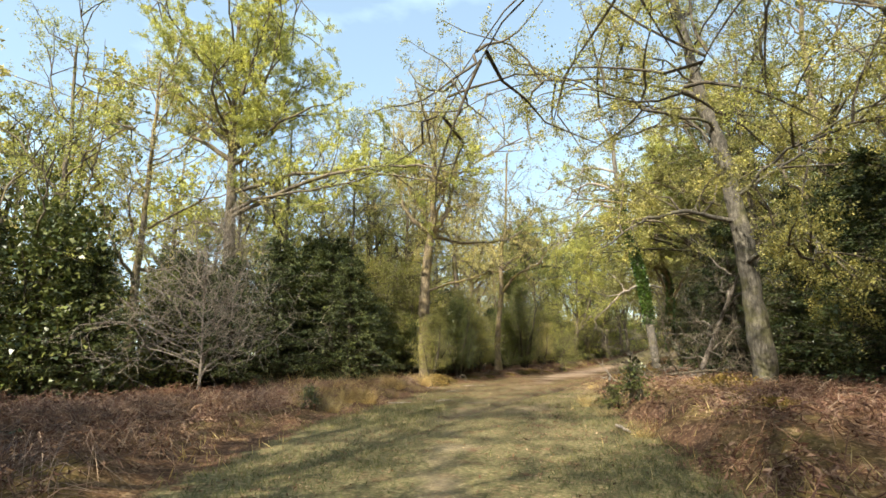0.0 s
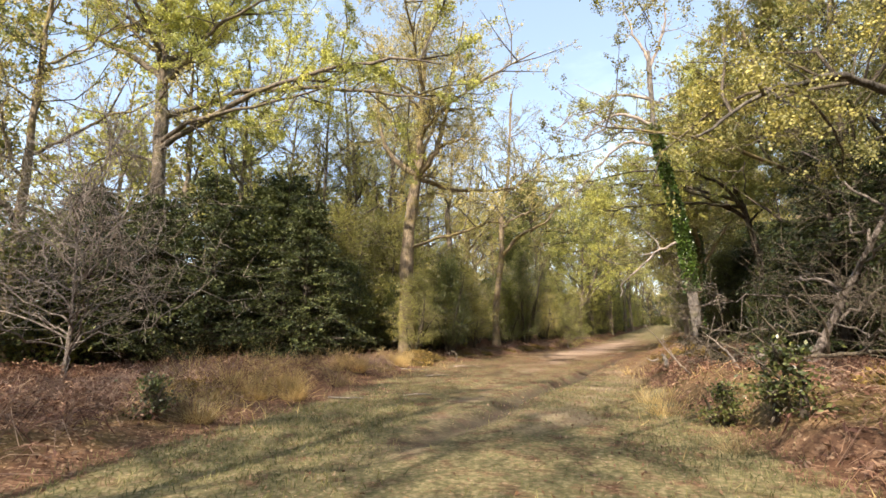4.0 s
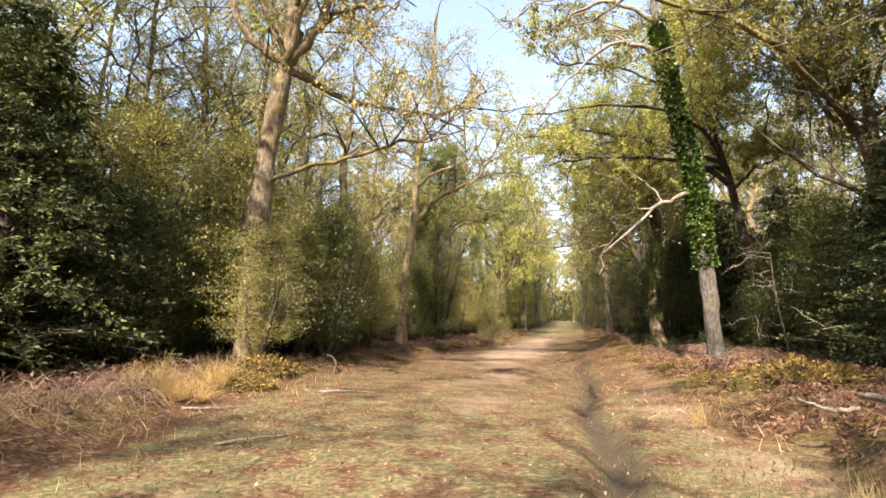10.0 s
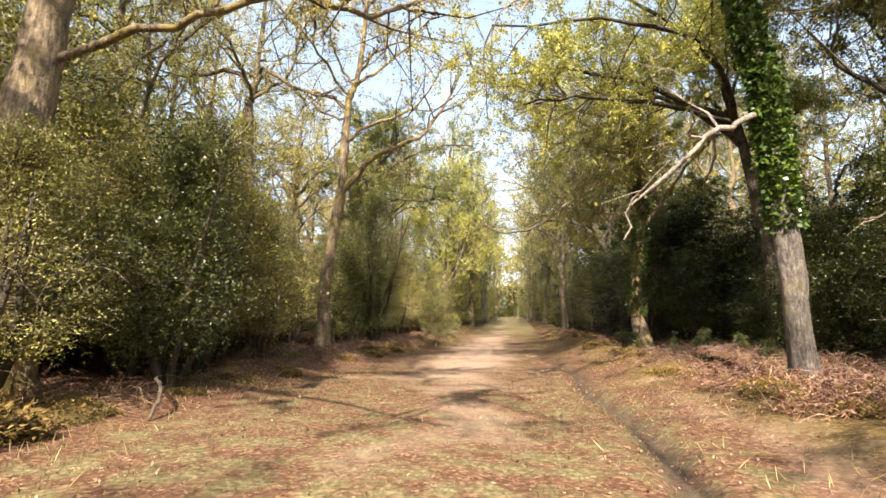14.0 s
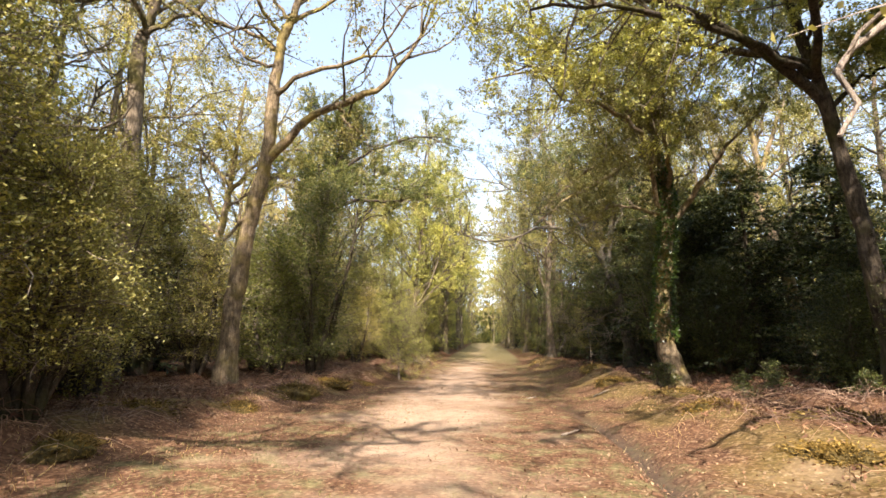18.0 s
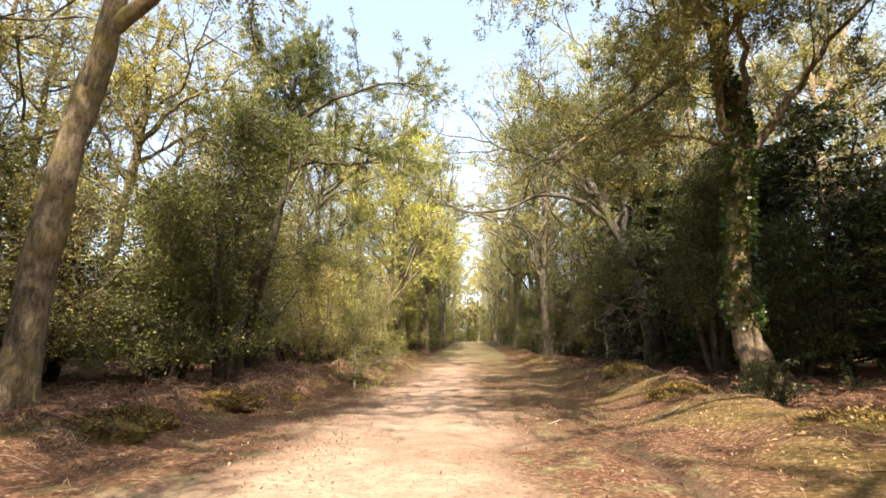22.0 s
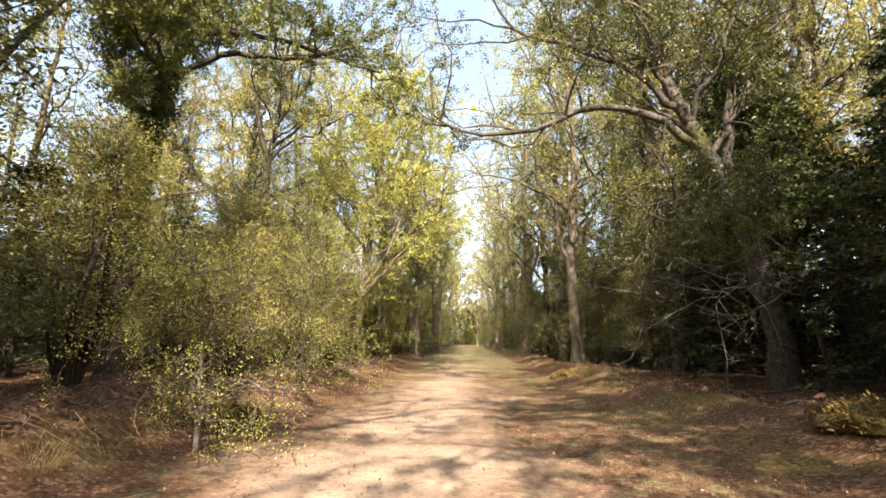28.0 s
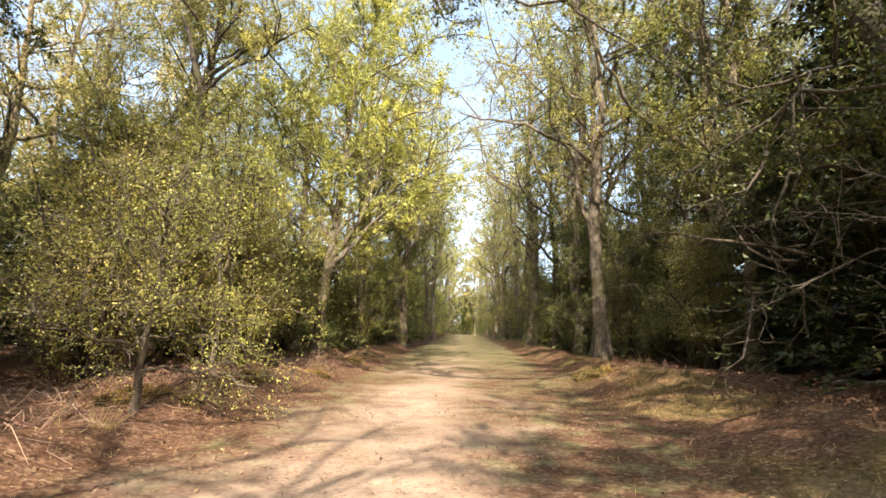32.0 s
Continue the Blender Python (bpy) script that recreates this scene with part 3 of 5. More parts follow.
def holly(name, label, x, y, h, w, seed, leaf, n_clump=150, per=60, size=0.12, low=0.05, cone=0.6, stems=4, category="shrub", group="woodland shrubs", along=1.0, tight=0.30, tri=False, twigs=0, flat=0.5, fine=True):
    """A bush: stems, boughs that reach outward, and flattened sprays of leaves along them."""
    rng = np.random.default_rng(seed)
    if fine:
        per, size = int(per * 1.9), size * 0.76
    z = float(height(x, y)) - 0.05
    root = empty(name, x, y, z, label, category, group)
    for i in range(stems):
        a = i * 6.283 / stems + rng.uniform(0, 0.6)
        p = np.array([[math.cos(a) * 0.12, math.sin(a) * 0.12, -0.05]])
        ln = wander(rng, p, unit(np.array([[math.cos(a) * 0.25, math.sin(a) * 0.25, 1.0]])), np.array([h * rng.uniform(0.6, 0.92)]), 8, 0.1, 0.1)[0]
        v, q = tubes(smooth_line(ln, 14)[None], np.linspace(0.05 + 0.012 * h, 0.012, 14)[None], 7)
        part("stem", make_mesh("stem", v, [q], BARK_DARK, True), root)
    t = rng.uniform(low, 1.0, n_clump)
    prof = np.where(t < 0.35, 0.72 + 0.8 * t, 1.0 - (t - 0.35) / 0.65 * (1 - 0.12)) if cone > 0.5 else np.sqrt(np.clip(1 - (2 * t - 1) ** 2, 0.05, 1))
    prof = prof * (0.75 + 0.25 * np.sin(t * 11 + seed))
    a = rng.uniform(0, 6.283, n_clump)
    r = w * 0.5 * prof * np.sqrt(rng.uniform(0.25, 1.15, n_clump)) * (0.85 + 0.25 * np.sin(a * 3 + seed))
    C = np.stack([np.cos(a) * r, np.sin(a) * r, t * h], 1)
    inner = C * np.array([0.12, 0.12, 1.0]) - np.array([0, 0, 0.12]) * r[:, None] * 1.2
    inner[:, 2] = np.clip(inner[:, 2], 0.1, h * 0.85)
    mid = (C + inner) / 2 + rng.normal(size=C.shape) * 0.12
    bv, bq = tubes(np.stack([inner, mid, C], 1), np.array([[0.02, 0.012, 0.005]]) * np.ones((n_clump, 1)), 3)
    part("branchwork", make_mesh("branchwork", bv, [bq], BARK_TWIG), root, kind="stuff")
    if twigs:
        i = rng.integers(0, n_clump, twigs)
        f = rng.uniform(0.4, 1.0, (twigs, 1))
        T = wander(rng, inner[i] * (1 - f) + C[i] * f, unit(unit(C[i] - inner[i]) * 0.9 + rng.normal(size=(twigs, 3)) * 0.5), rng.uniform(0.4, 1.1, twigs), 4, 0.28, -0.04)
        T[..., 2] = np.maximum(T[..., 2], 0.06)
        tv, tq = tubes(T, np.array([[0.009, 0.007, 0.005, 0.002]]) * np.ones((twigs, 1)), 3)
        part("twigwork", make_mesh("twigwork", tv, [tq], BARK_DEAD), root, kind="stuff")
    f = rng.uniform(0.0, 1.1, (n_clump, per, 1)) ** 0.36
    pos = inner[:, None] * (1 - f) + C[:, None] * f + rng.normal(size=(n_clump, per, 3)) * tight * np.array([1.15, 1.15, flat])
    pos[..., 2] = np.maximum(pos[..., 2], 0.06)
    out = np.repeat(unit(C - inner)[:, None], per, 1).reshape(-1, 3)
    lv, lf = leaves(rng, pos.reshape(-1, 3), size, 0.55, 0.6, out * along, 0.9, tri)
    part("foliage", make_mesh("foliage", lv, [lf], leaf), root, kind="stuff")
    return root


def conifer(name, label, x, y, h, w, seed, tiers=26, per=7, sprays=22, leaf=None, low=0.04, size=0.27, category="tree", group="woodland evergreens"):
    """A yew-like evergreen: drooping boughs, each carrying flat sprays."""
    rng = np.random.default_rng(seed)
    root = empty(name, x, y, float(height(x, y)) - 0.05, label, category, group)
    tl = smooth_line([(0, 0, -0.05), (0.05, 0.04, h * 0.4), (0, 0, h)], 16)
    v, q = tubes(tl[None], np.linspace(0.05 + 0.02 * h, 0.015, 16)[None], 9)
    part("trunk", make_mesh("trunk", v, [q], BARK_DARK, True), root)
    n = tiers * per
    t = low + (0.98 - low) * (np.repeat(np.arange(tiers), per) + rng.uniform(0, 1, n)) / tiers
    a = rng.uniform(0, 6.283, n)
    L = w * 0.5 * (1.05 - t) ** 0.75 * rng.uniform(0.6, 1.2, n) + 0.25
    st = np.stack([np.zeros(n), np.zeros(n), t * h], 1)
    B = wander(rng, st, unit(np.stack([np.cos(a), np.sin(a), np.full(n, 0.35)], 1)), L, 6, 0.10, -0.10)
    B[..., 2] = np.maximum(B[..., 2], 0.12)
    bv, bq = tubes(B[:, [0, 2, 5]], np.array([[1, 0.6, 0.2]]) * (0.006 + L * 0.009)[:, None], 3)
    part("boughwork", make_mesh("boughwork", bv, [bq], BARK_DARK), root, kind="stuff")
    m = n * sprays
    ii = np.repeat(np.arange(n), sprays)
    xk = rng.uniform(0.12, 1.0, m) ** 0.8 * 4.999
    k = xk.astype(int)
    f = (xk - k)[:, None]
    c = B[ii, k] * (1 - f) + B[ii, k + 1] * f
    td = unit(B[ii, k + 1] - B[ii, k])
    side = unit(np.cross(td, np.array([[0, 0, 1.0]]))) * rng.choice([-1, 1], m)[:, None]
    d = unit(td * 0.8 + side * 0.9 + rng.normal(size=(m, 3)) * 0.28 + np.array([0, 0, -0.18]))
    C = np.repeat(c, 3, 0) + np.repeat(d, 3, 0) * (np.tile([0.0, 0.11, 0.22], m) * rng.uniform(0.5, 1.5, 3 * m))[:, None] + rng.normal(size=(3 * m, 3)) * 0.04
    C[:, 2] = np.maximum(C[:, 2], 0.05)
    lv, lf = leaves(rng, C, size, 0.42, 0.8, np.repeat(d, 3, 0), 0.55, True)
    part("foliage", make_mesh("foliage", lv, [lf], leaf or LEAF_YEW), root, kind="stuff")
    return root


def heroes():
    tree("oak_tree", "spreading oak with fresh yellow-green leaves and forked boughs", (-25.6, 20.7), [(-25.6, 20.7, 0.0), (-25.7, 20.7, 7.6), (-26.2, 20.7, 14.6), (-26.5, 20.8, 17.9), (-27.2, 21.1, 26.1)], 0.42, 0.12,
         [([(-26.2, 20.7, 14.6), (-28.7, 20.3, 16.4), (-31.9, 20.2, 18.3), (-35.6, 20.3, 20.5)], 0.19, 0.05), ([(-26.1, 20.7, 14.4), (-23.6, 20.4, 15.1), (-22.3, 20.6, 16.3), (-19.3, 20.7, 16.8)], 0.17, 0.05),
          # The limb ending at x -8.8 is invented, to shade the track
          ([(-25.9, 20.7, 11.0), (-23.1, 20.2, 11.3), (-19.9, 19.9, 11.1), (-15.1, 20.2, 11.0)], 0.15, 0.04), ([(-25.9, 20.7, 10.0), (-28.2, 19.8, 10.5), (-30.7, 19.6, 10.0)], 0.10, 0.03), ([(-26.0, 20.7, 10.6), (-21.0, 20.2, 11.4), (-16.4, 19.8, 11.6), (-12.2, 19.2, 11.0), (-8.8, 18.4, 9.6)], 0.16, 0.03), ([(-26.1, 20.7, 12.4), (-21.0, 21.6, 13.0), (-17.4, 22.2, 12.6), (-14.2, 22.8, 12.0), (-11.6, 23.0, 11.2)], 0.15, 0.03)],
         BARK_OAK, LEAF_FRESH, 11, n_auto=17, auto_from=0.46, spread=11.5, n_branch=12, n_twig=11, n_leaf=42, leaf_size=0.115, tri=True)
    tree("oak_tree", "tall oak with sunlit pale bark and thin bronze spring leaves", (-15.8, 28.5), [(-15.8, 28.5, 0), (-15.9, 28.5, 5), (-15.5, 28.6, 9.3), (-15.3, 28.6, 10.3), (-15.0, 28.6, 15), (-14.8, 28.7, 19)], 0.42, 0.07,
         [([(-15.3, 28.6, 10.0), (-16.5, 28.6, 10.8), (-17.7, 28.7, 12.6), (-18.3, 28.8, 16), (-18.6, 29, 19)], 0.2, 0.04), ([(-15.2, 28.6, 10.0), (-14.1, 28.6, 11.4), (-13.4, 28.6, 14), (-12.5, 28.6, 18.5)], 0.22, 0.04),
          ([(-14.1, 28.6, 11.4), (-12.7, 28.5, 11.5), (-11.2, 28.4, 11.3)], 0.11, 0.03), *[([(-15.0, 28.6, 12.5 + i * 0.7), (-15.0 + 2.4 * math.cos(i * 1.26), 28.6 + 2.4 * math.sin(i * 1.26), 14.2 + i * 0.5), (-15.0 + 6.6 * math.cos(i * 1.26), 28.6 + 6.6 * math.sin(i * 1.26), 15.6 + i * 0.5)], 0.11, 0.03) for i in range(5)], ([(-15.6, 28.6, 6.0), (-13.6, 28.5, 6.4), (-12.2, 28.5, 6.5), (-11.2, 28.5, 6.9), (-10.2, 28.5, 6.8), (-9.2, 28.6, 7.1)], 0.085, 0.02),
          ([(-15.3, 28.7, 9.8), (-14.2, 30.6, 9.6), (-12.9, 32.6, 9.9), (-11.8, 34.1, 10.3), (-10.8, 34.6, 10.8), (-9.9, 34.9, 10.6)], 0.13, 0.03), ([(-11.8, 34.1, 10.3), (-11.5, 34.6, 11.6), (-11.9, 35.0, 12.9)], 0.06, 0.02)],
         BARK_PALE, LEAF_TAN, 12, n_auto=13, auto_from=0.45, spread=6.5, n_branch=10, n_twig=10, n_leaf=19, leaf_size=0.10, tri=True, leaf_from=6.6)
    tree("oak_tree", "oak leaning slightly with a long bough over the track", (-15.9, 42.0), [(-15.9, 42, 0), (-15.8, 42, 3.7), (-15.3, 42, 7.2), (-15.1, 42, 11.4), (-14.6, 42, 13.4), (-14.2, 42.4, 21)], 0.30, 0.07,
         [([(-15.3, 42, 7.2), (-14.4, 42, 8.3), (-13.2, 42, 9.1), (-11.8, 42, 9.6), (-11.0, 42, 10.5), (-9.8, 42, 12.7)], 0.17, 0.04), ([(-13.0, 42, 9.1), (-12.5, 41.9, 8.4), (-11.9, 41.8, 7.9)], 0.06, 0.02),
          ([(-15.1, 42, 11.2), (-16.6, 41.8, 12), (-18.2, 41.6, 12.2)], 0.09, 0.03)],
         BARK_PALE, LEAF_OLIVE, 13, n_auto=9, auto_from=0.5, spread=6, n_branch=8, n_twig=9, n_leaf=10, leaf_size=0.09, tri=True, coarse=False)
    tree("oak_tree", "oak with a sturdy brown trunk and crooked bare boughs", (-19.2, 41.4), [(-19.2, 41.4, 0), (-19.3, 41.4, 5.1), (-19.7, 41.4, 11), (-19.5, 41.4, 12.1), (-19.3, 41.6, 17)], 0.36, 0.07,
         [([(-19.5, 41.4, 12), (-20.7, 41.3, 13.1), (-22.8, 41.2, 12.9), (-25, 41, 13.5)], 0.15, 0.03), ([(-19.5, 41.4, 12), (-18.9, 41.2, 12.9), (-16.8, 41.1, 11.6), (-15.3, 41, 11.3)], 0.13, 0.03)],
         BARK_OAK, LEAF_OLIVE, 14, n_auto=7, auto_from=0.55, spread=6.5, n_branch=8, n_twig=9, n_leaf=9, leaf_size=0.12, tri=True)
    tree("ivy_clad_tree", "tall old tree with ivy on its trunk and dead upper limbs", (-2.2, 32.2), [(-2.1, 32.2, 0), (-2.3, 32.1, 4.1), (-2.5, 32, 6.6), (-3.0, 32, 9.6), (-3.3, 32, 12.1), (-3.3, 32, 16)], 0.235, 0.11,
         [([(-3.3, 32, 11.9), (-4.8, 31.9, 12.7), (-6.1, 31.8, 12.4), (-6.9, 31.7, 11.1)], 0.10, 0.02), ([(-3.3, 32, 13.3), (-5.0, 32, 13.9), (-6.5, 32, 13.2), (-7.8, 32.1, 13.4)], 0.09, 0.02),
          ([(-2.6, 32, 5.7), (-3.2, 31.8, 5.5), (-3.8, 31.7, 5.2), (-4.5, 31.7, 4.4), (-5.3, 31.7, 3.8), (-5.45, 31.7, 3.2)], 0.075, 0.018), ([(-3.3, 32, 15.4), (-4.0, 32, 17.4), (-4.5, 32.2, 19.4)], 0.09, 0.02), ([(-3.3, 32, 15.0), (-2.5, 32, 17), (-2.2, 31.8, 19.5)], 0.09, 0.02), ([(-3.2, 32, 10.6), (-4.5, 32, 11.2), (-6.2, 32.2, 10.2), (-7.4, 32.3, 8.6)], 0.09, 0.02)],
         BARK_ASH, LEAF_OLIVE, 15, n_auto=2, auto_from=0.8, spread=2.5, n_branch=4, n_twig=4, n_leaf=2, ivy=2.4, limb_mat=BARK_DEAD, dead=True)
    tree("oak_tree", "great oak with a grey furrowed trunk leaning over bracken", (1.8, 17.8), [(1.8, 17.8, 0), (1.8, 17.7, 3.6), (1.6, 17.6, 7.4), (1.2, 17.5, 10.1), (0.8, 17.5, 14.1), (0.4, 17.5, 19)], 0.34, 0.09,
         # First limb is lengthened beyond x -5, added to shade the track
         [([(1.3, 17.5, 10), (-0.5, 17.4, 11.0), (-2.6, 17.2, 11.8), (-5.0, 17.0, 12.2), (-7.6, 16.8, 11.6)], 0.07, 0.015), ([(1.7, 17.6, 5.6), (0.4, 16.6, 5.9), (-1.0, 15.8, 5.6), (-2.2, 15.3, 4.7)], 0.09, 0.02),
          ([(1.7, 17.6, 6.4), (3.2, 16.2, 7.2), (4.4, 14.6, 7.0), (5.2, 13.2, 6.0)], 0.06, 0.015), ([(1.7, 17.6, 4.2), (2.6, 16.4, 4.6), (3.0, 14.6, 4.3), (2.6, 13.2, 3.4)], 0.08, 0.02)],
         BARK_GREYOAK, LEAF_OLIVE, 16, n_auto=10, auto_from=0.35, spread=6.5, n_branch=11, n_twig=11, n_leaf=44, leaf_size=0.075, lift=-0.02, slim=0.5)
    tree("ivy_clad_tree", "leaning oak with a sunlit pale base and ivy higher up", (-1.5, 46.3), [(-1.4, 46.3, 0), (-1.8, 46.4, 2.3), (-1.6, 46.4, 4.6), (-1.3, 46.4, 7), (-1.6, 46.5, 9.5), (-1.8, 46.8, 15)], 0.36, 0.10,
         [([(-1.6, 46.5, 9.3), (-2.0, 48, 9.4), (-3.4, 49.4, 8.8), (-4.6, 49.6, 8.2), (-6.2, 49.6, 6.9)], 0.15, 0.03), ([(-1.6, 46.4, 6.6), (-2.9, 46.6, 7.0), (-4.0, 46.6, 6.6), (-4.7, 46.4, 6.2)], 0.075, 0.020),
          ([(-1.6, 46.6, 10.8), (-2.4, 50, 10.6), (-4.0, 51.3, 9.6), (-5.4, 51.6, 8.3)], 0.13, 0.03), ([(-1.5, 46.5, 10), (-3.6, 45.4, 11), (-5.6, 44.6, 11.8), (-7.5, 44.2, 11.6)], 0.14, 0.03), ([(-1.6, 46.6, 11.5), (-3.6, 47, 12.6), (-6, 47.4, 13.4), (-8.4, 47.6, 13.2)], 0.13, 0.03), ([(-1.5, 46.5, 8.5), (-2.8, 44.6, 9.2), (-4.4, 43, 9.4), (-6, 41.8, 9.0)], 0.11, 0.03)],
         BARK_PALE, LEAF_OLIVEDARK, 17, n_auto=9, auto_from=0.5, spread=6.5, n_branch=12, n_twig=10, n_leaf=46, leaf_size=0.08, ivy=0.9, tri=True, coarse=False, br_scale=0.6, leaf_from=5.0)
    tree("oak_tree", "dark-stemmed oak whose leafy boughs reach over the track", (2.2, 41.6), [(2.2, 41.6, 0), (2.0, 41.6, 4), (1.4, 41.4, 8), (0.6, 41.2, 12), (0.2, 41, 17)], 0.27, 0.07,
         [([(1.3, 41.4, 8.4), (-0.6, 40.8, 9.8), (-3.0, 40.2, 10.8), (-5.6, 39.8, 11.2), (-8.8, 39.4, 11.0)], 0.15, 0.03), ([(1.0, 41.3, 9.6), (-1.0, 42.2, 10.8), (-3.4, 43.0, 11.8), (-7.0, 43.6, 11.6)], 0.13, 0.03),
          ([(1.2, 41.4, 9.0), (0, 39.4, 10.2), (-1.8, 37.6, 10.8), (-4.6, 36.2, 10.8), (-8.2, 35.4, 10.4)], 0.13, 0.03), ([(1.0, 41.3, 9.2), (-1.8, 39.6, 9.4), (-4.6, 38.2, 9.2), (-7.2, 37.4, 8.8)], 0.12, 0.03), ([(0.6, 41.2, 12), (-1.6, 40.6, 13.6), (-4.2, 39.8, 14.6), (-6.8, 39.4, 14.8)], 0.11, 0.03)],
         BARK_DARK, LEAF_FRESH, 25, n_auto=7, auto_from=0.5, spread=5.5, n_branch=22, n_twig=12, n_leaf=34, leaf_size=0.10, tri=True, coarse=False, br_scale=0.7, leaf_from=6.5)
    tree("oak_tree", "oak with a split sunlit trunk leaning out over the track", (0.3, 58.5), [(0.4, 58.5, 0), (0.1, 58.6, 3.3), (-0.6, 58.6, 6.2), (-1.6, 58.6, 8.6), (-2.5, 58.6, 11), (-3.0, 58.7, 14)], 0.36, 0.10,
         [([(-1.1, 58.6, 7.6), (-2.8, 58.5, 8.9), (-4.6, 58.5, 9.2), (-6.4, 58.5, 8.5), (-8.6, 58.5, 8.3), (-10, 58.6, 9.0)], 0.15, 0.03), ([(-1.9, 58.6, 9.2), (-3.6, 58.5, 10.6), (-6.0, 58.5, 11.6), (-8.5, 58.4, 12.4)], 0.13, 0.03),
          ([(-0.7, 58.6, 6.4), (-0.4, 58.5, 9), (0.2, 58.6, 12), (0.4, 58.7, 16)], 0.18, 0.05), ([(-0.1, 58.5, 4.4), (-1.2, 58.1, 3.9), (-2.1, 58.0, 3.5), (-2.8, 58.7, 2.9), (-3.45, 59.3, 2.2)], 0.035, 0.006), ([(-2.4, 58.5, 8.8), (-3.0, 58.0, 6.4), (-3.15, 58, 5.2), (-3.1, 58, 4.0)], 0.018, 0.006),
          ([(-0.2, 58.5, 5.0), (-0.9, 57.2, 5.4), (-1.6, 56.0, 5.0), (-2.0, 55.0, 4.2)], 0.05, 0.01), ([(-0.3, 58.5, 5.6), (-1.8, 57.8, 6.0), (-3.2, 57.2, 5.6), (-4.0, 56.8, 4.8)], 0.05, 0.01)],
         BARK_GREYOAK, LEAF_SHADE, 18, n_auto=10, auto_from=0.5, spread=6.5, n_branch=11, n_twig=10, n_leaf=26, leaf_size=0.09, leaf_from=3.6, tri=True, coarse=False)
    tree("oak_tree", "slender oak forking low with fresh yellow-green leaves", (-15.6, 73.0), [(-15.6, 73, 0), (-15.2, 73, 4.5), (-14.9, 73, 7.1), (-14.6, 73, 11.9), (-14, 73, 17)], 0.30, 0.06,
         [([(-15.2, 73, 4.7), (-14.2, 73, 5.7), (-12.6, 73, 7.5), (-9.6, 73, 9.1)], 0.15, 0.03), ([(-15.2, 73, 4.9), (-13.9, 72.8, 6.8), (-12.8, 72.6, 9.6), (-12.2, 72.5, 13)], 0.14, 0.03), ([(-15.0, 73, 6), (-16.2, 73, 8), (-16.9, 73, 11)], 0.13, 0.03)],
         BARK_OAK, LEAF_FRESH, 19, n_auto=11, auto_from=0.4, spread=7.5, n_branch=11, n_twig=10, n_leaf=22, leaf_size=0.14, tri=True)
    tree("oak_tree", "dark forked oak above pale green undergrowth", (-19.6, 68.6), [(-19.6, 68.6, 0), (-19.8, 68.8, 7.5), (-20, 69, 11.5), (-19.7, 69, 14), (-19.5, 69, 19)], 0.30, 0.06,
         [([(-20, 69, 11.5), (-21, 69, 14.7), (-22.2, 69, 17.2)], 0.16, 0.03), ([(-19.9, 69, 12.5), (-18, 69, 14.0), (-16.5, 69, 14.6)], 0.11, 0.03)],
         BARK_DARK, LEAF_OLIVE, 20, n_auto=10, auto_from=0.5, spread=6, n_branch=9, n_twig=10, n_leaf=16, leaf_size=0.12, tri=True)
    tree("ivy_clad_tree", "old oak wound with twisted ivy stems, dark leafy boughs", (-18.9, 57.6), [(-18.9, 57.6, 0), (-19.2, 57.9, 5), (-19.0, 58, 7.9), (-18.5, 58, 11.8), (-18, 58, 16)], 0.32, 0.08,
         [([(-18.8, 58, 9.9), (-16.9, 58, 11), (-14.5, 58.2, 10.9), (-12.6, 58.6, 11.6)], 0.14, 0.03), ([(-18.4, 58, 12), (-16, 59.5, 12.6), (-13.8, 60.6, 12.4), (-12.4, 61.8, 12.6)], 0.12, 0.03), ([(-18.2, 58, 13), (-15.5, 57.5, 14.3), (-12.8, 57.2, 15), (-10.6, 57.2, 14.8)], 0.11, 0.03), ([(-18.8, 58, 10.5), (-20.6, 57, 12), (-22, 56, 12.6)], 0.11, 0.03)],
         BARK_DARK, LEAF_GREEN, 21, n_auto=8, auto_from=0.5, spread=5.5, n_branch=15, n_twig=10, n_leaf=48, leaf_size=0.105, ivy=1.0, tri=True, coarse=False, leaf_from=7.0)
    tree("oak_tree", "sunlit straight oak standing back among hollies", (-23.8, 53.4), [(-23.8, 53.4, 0), (-23.6, 53.4, 5), (-23.0, 53.3, 10), (-22.6, 53.2, 17)], 0.36, 0.06,
         [([(-23, 53.3, 10), (-21, 53, 12), (-18.6, 52.8, 12.4)], 0.14, 0.03), ([(-23, 53.3, 10.5), (-25, 53, 12.6), (-27, 52.6, 13)], 0.14, 0.03)],
         BARK_PALE, LEAF_OLIVE, 22, n_auto=10, auto_from=0.45, spread=6.5, n_branch=9, n_twig=9, n_leaf=17, leaf_size=0.12, tri=True)
    tree("pollard_tree", "tree with a dead bare limb rising over evergreens", (7.5, 53.5), [(7.5, 53.5, 0), (6.8, 53.6, 6), (6.0, 54, 9.4), (6.4, 54, 11), (6.2, 54.2, 15)], 0.34, 0.08,
         [([(6.2, 54, 10.2), (7.2, 54.2, 12.8), (8.8, 54.6, 16), (11, 55, 19)], 0.16, 0.05), ([(6.0, 54, 9.6), (4.2, 53.8, 11.8), (3.6, 53.6, 15)], 0.13, 0.03)],
         BARK_PALE, LEAF_OLIVE, 23, n_auto=4, auto_from=0.6, spread=3.5, n_branch=7, n_twig=8, n_leaf=14, leaf_size=0.11, tri=True, limb_mat=BARK_PALE)
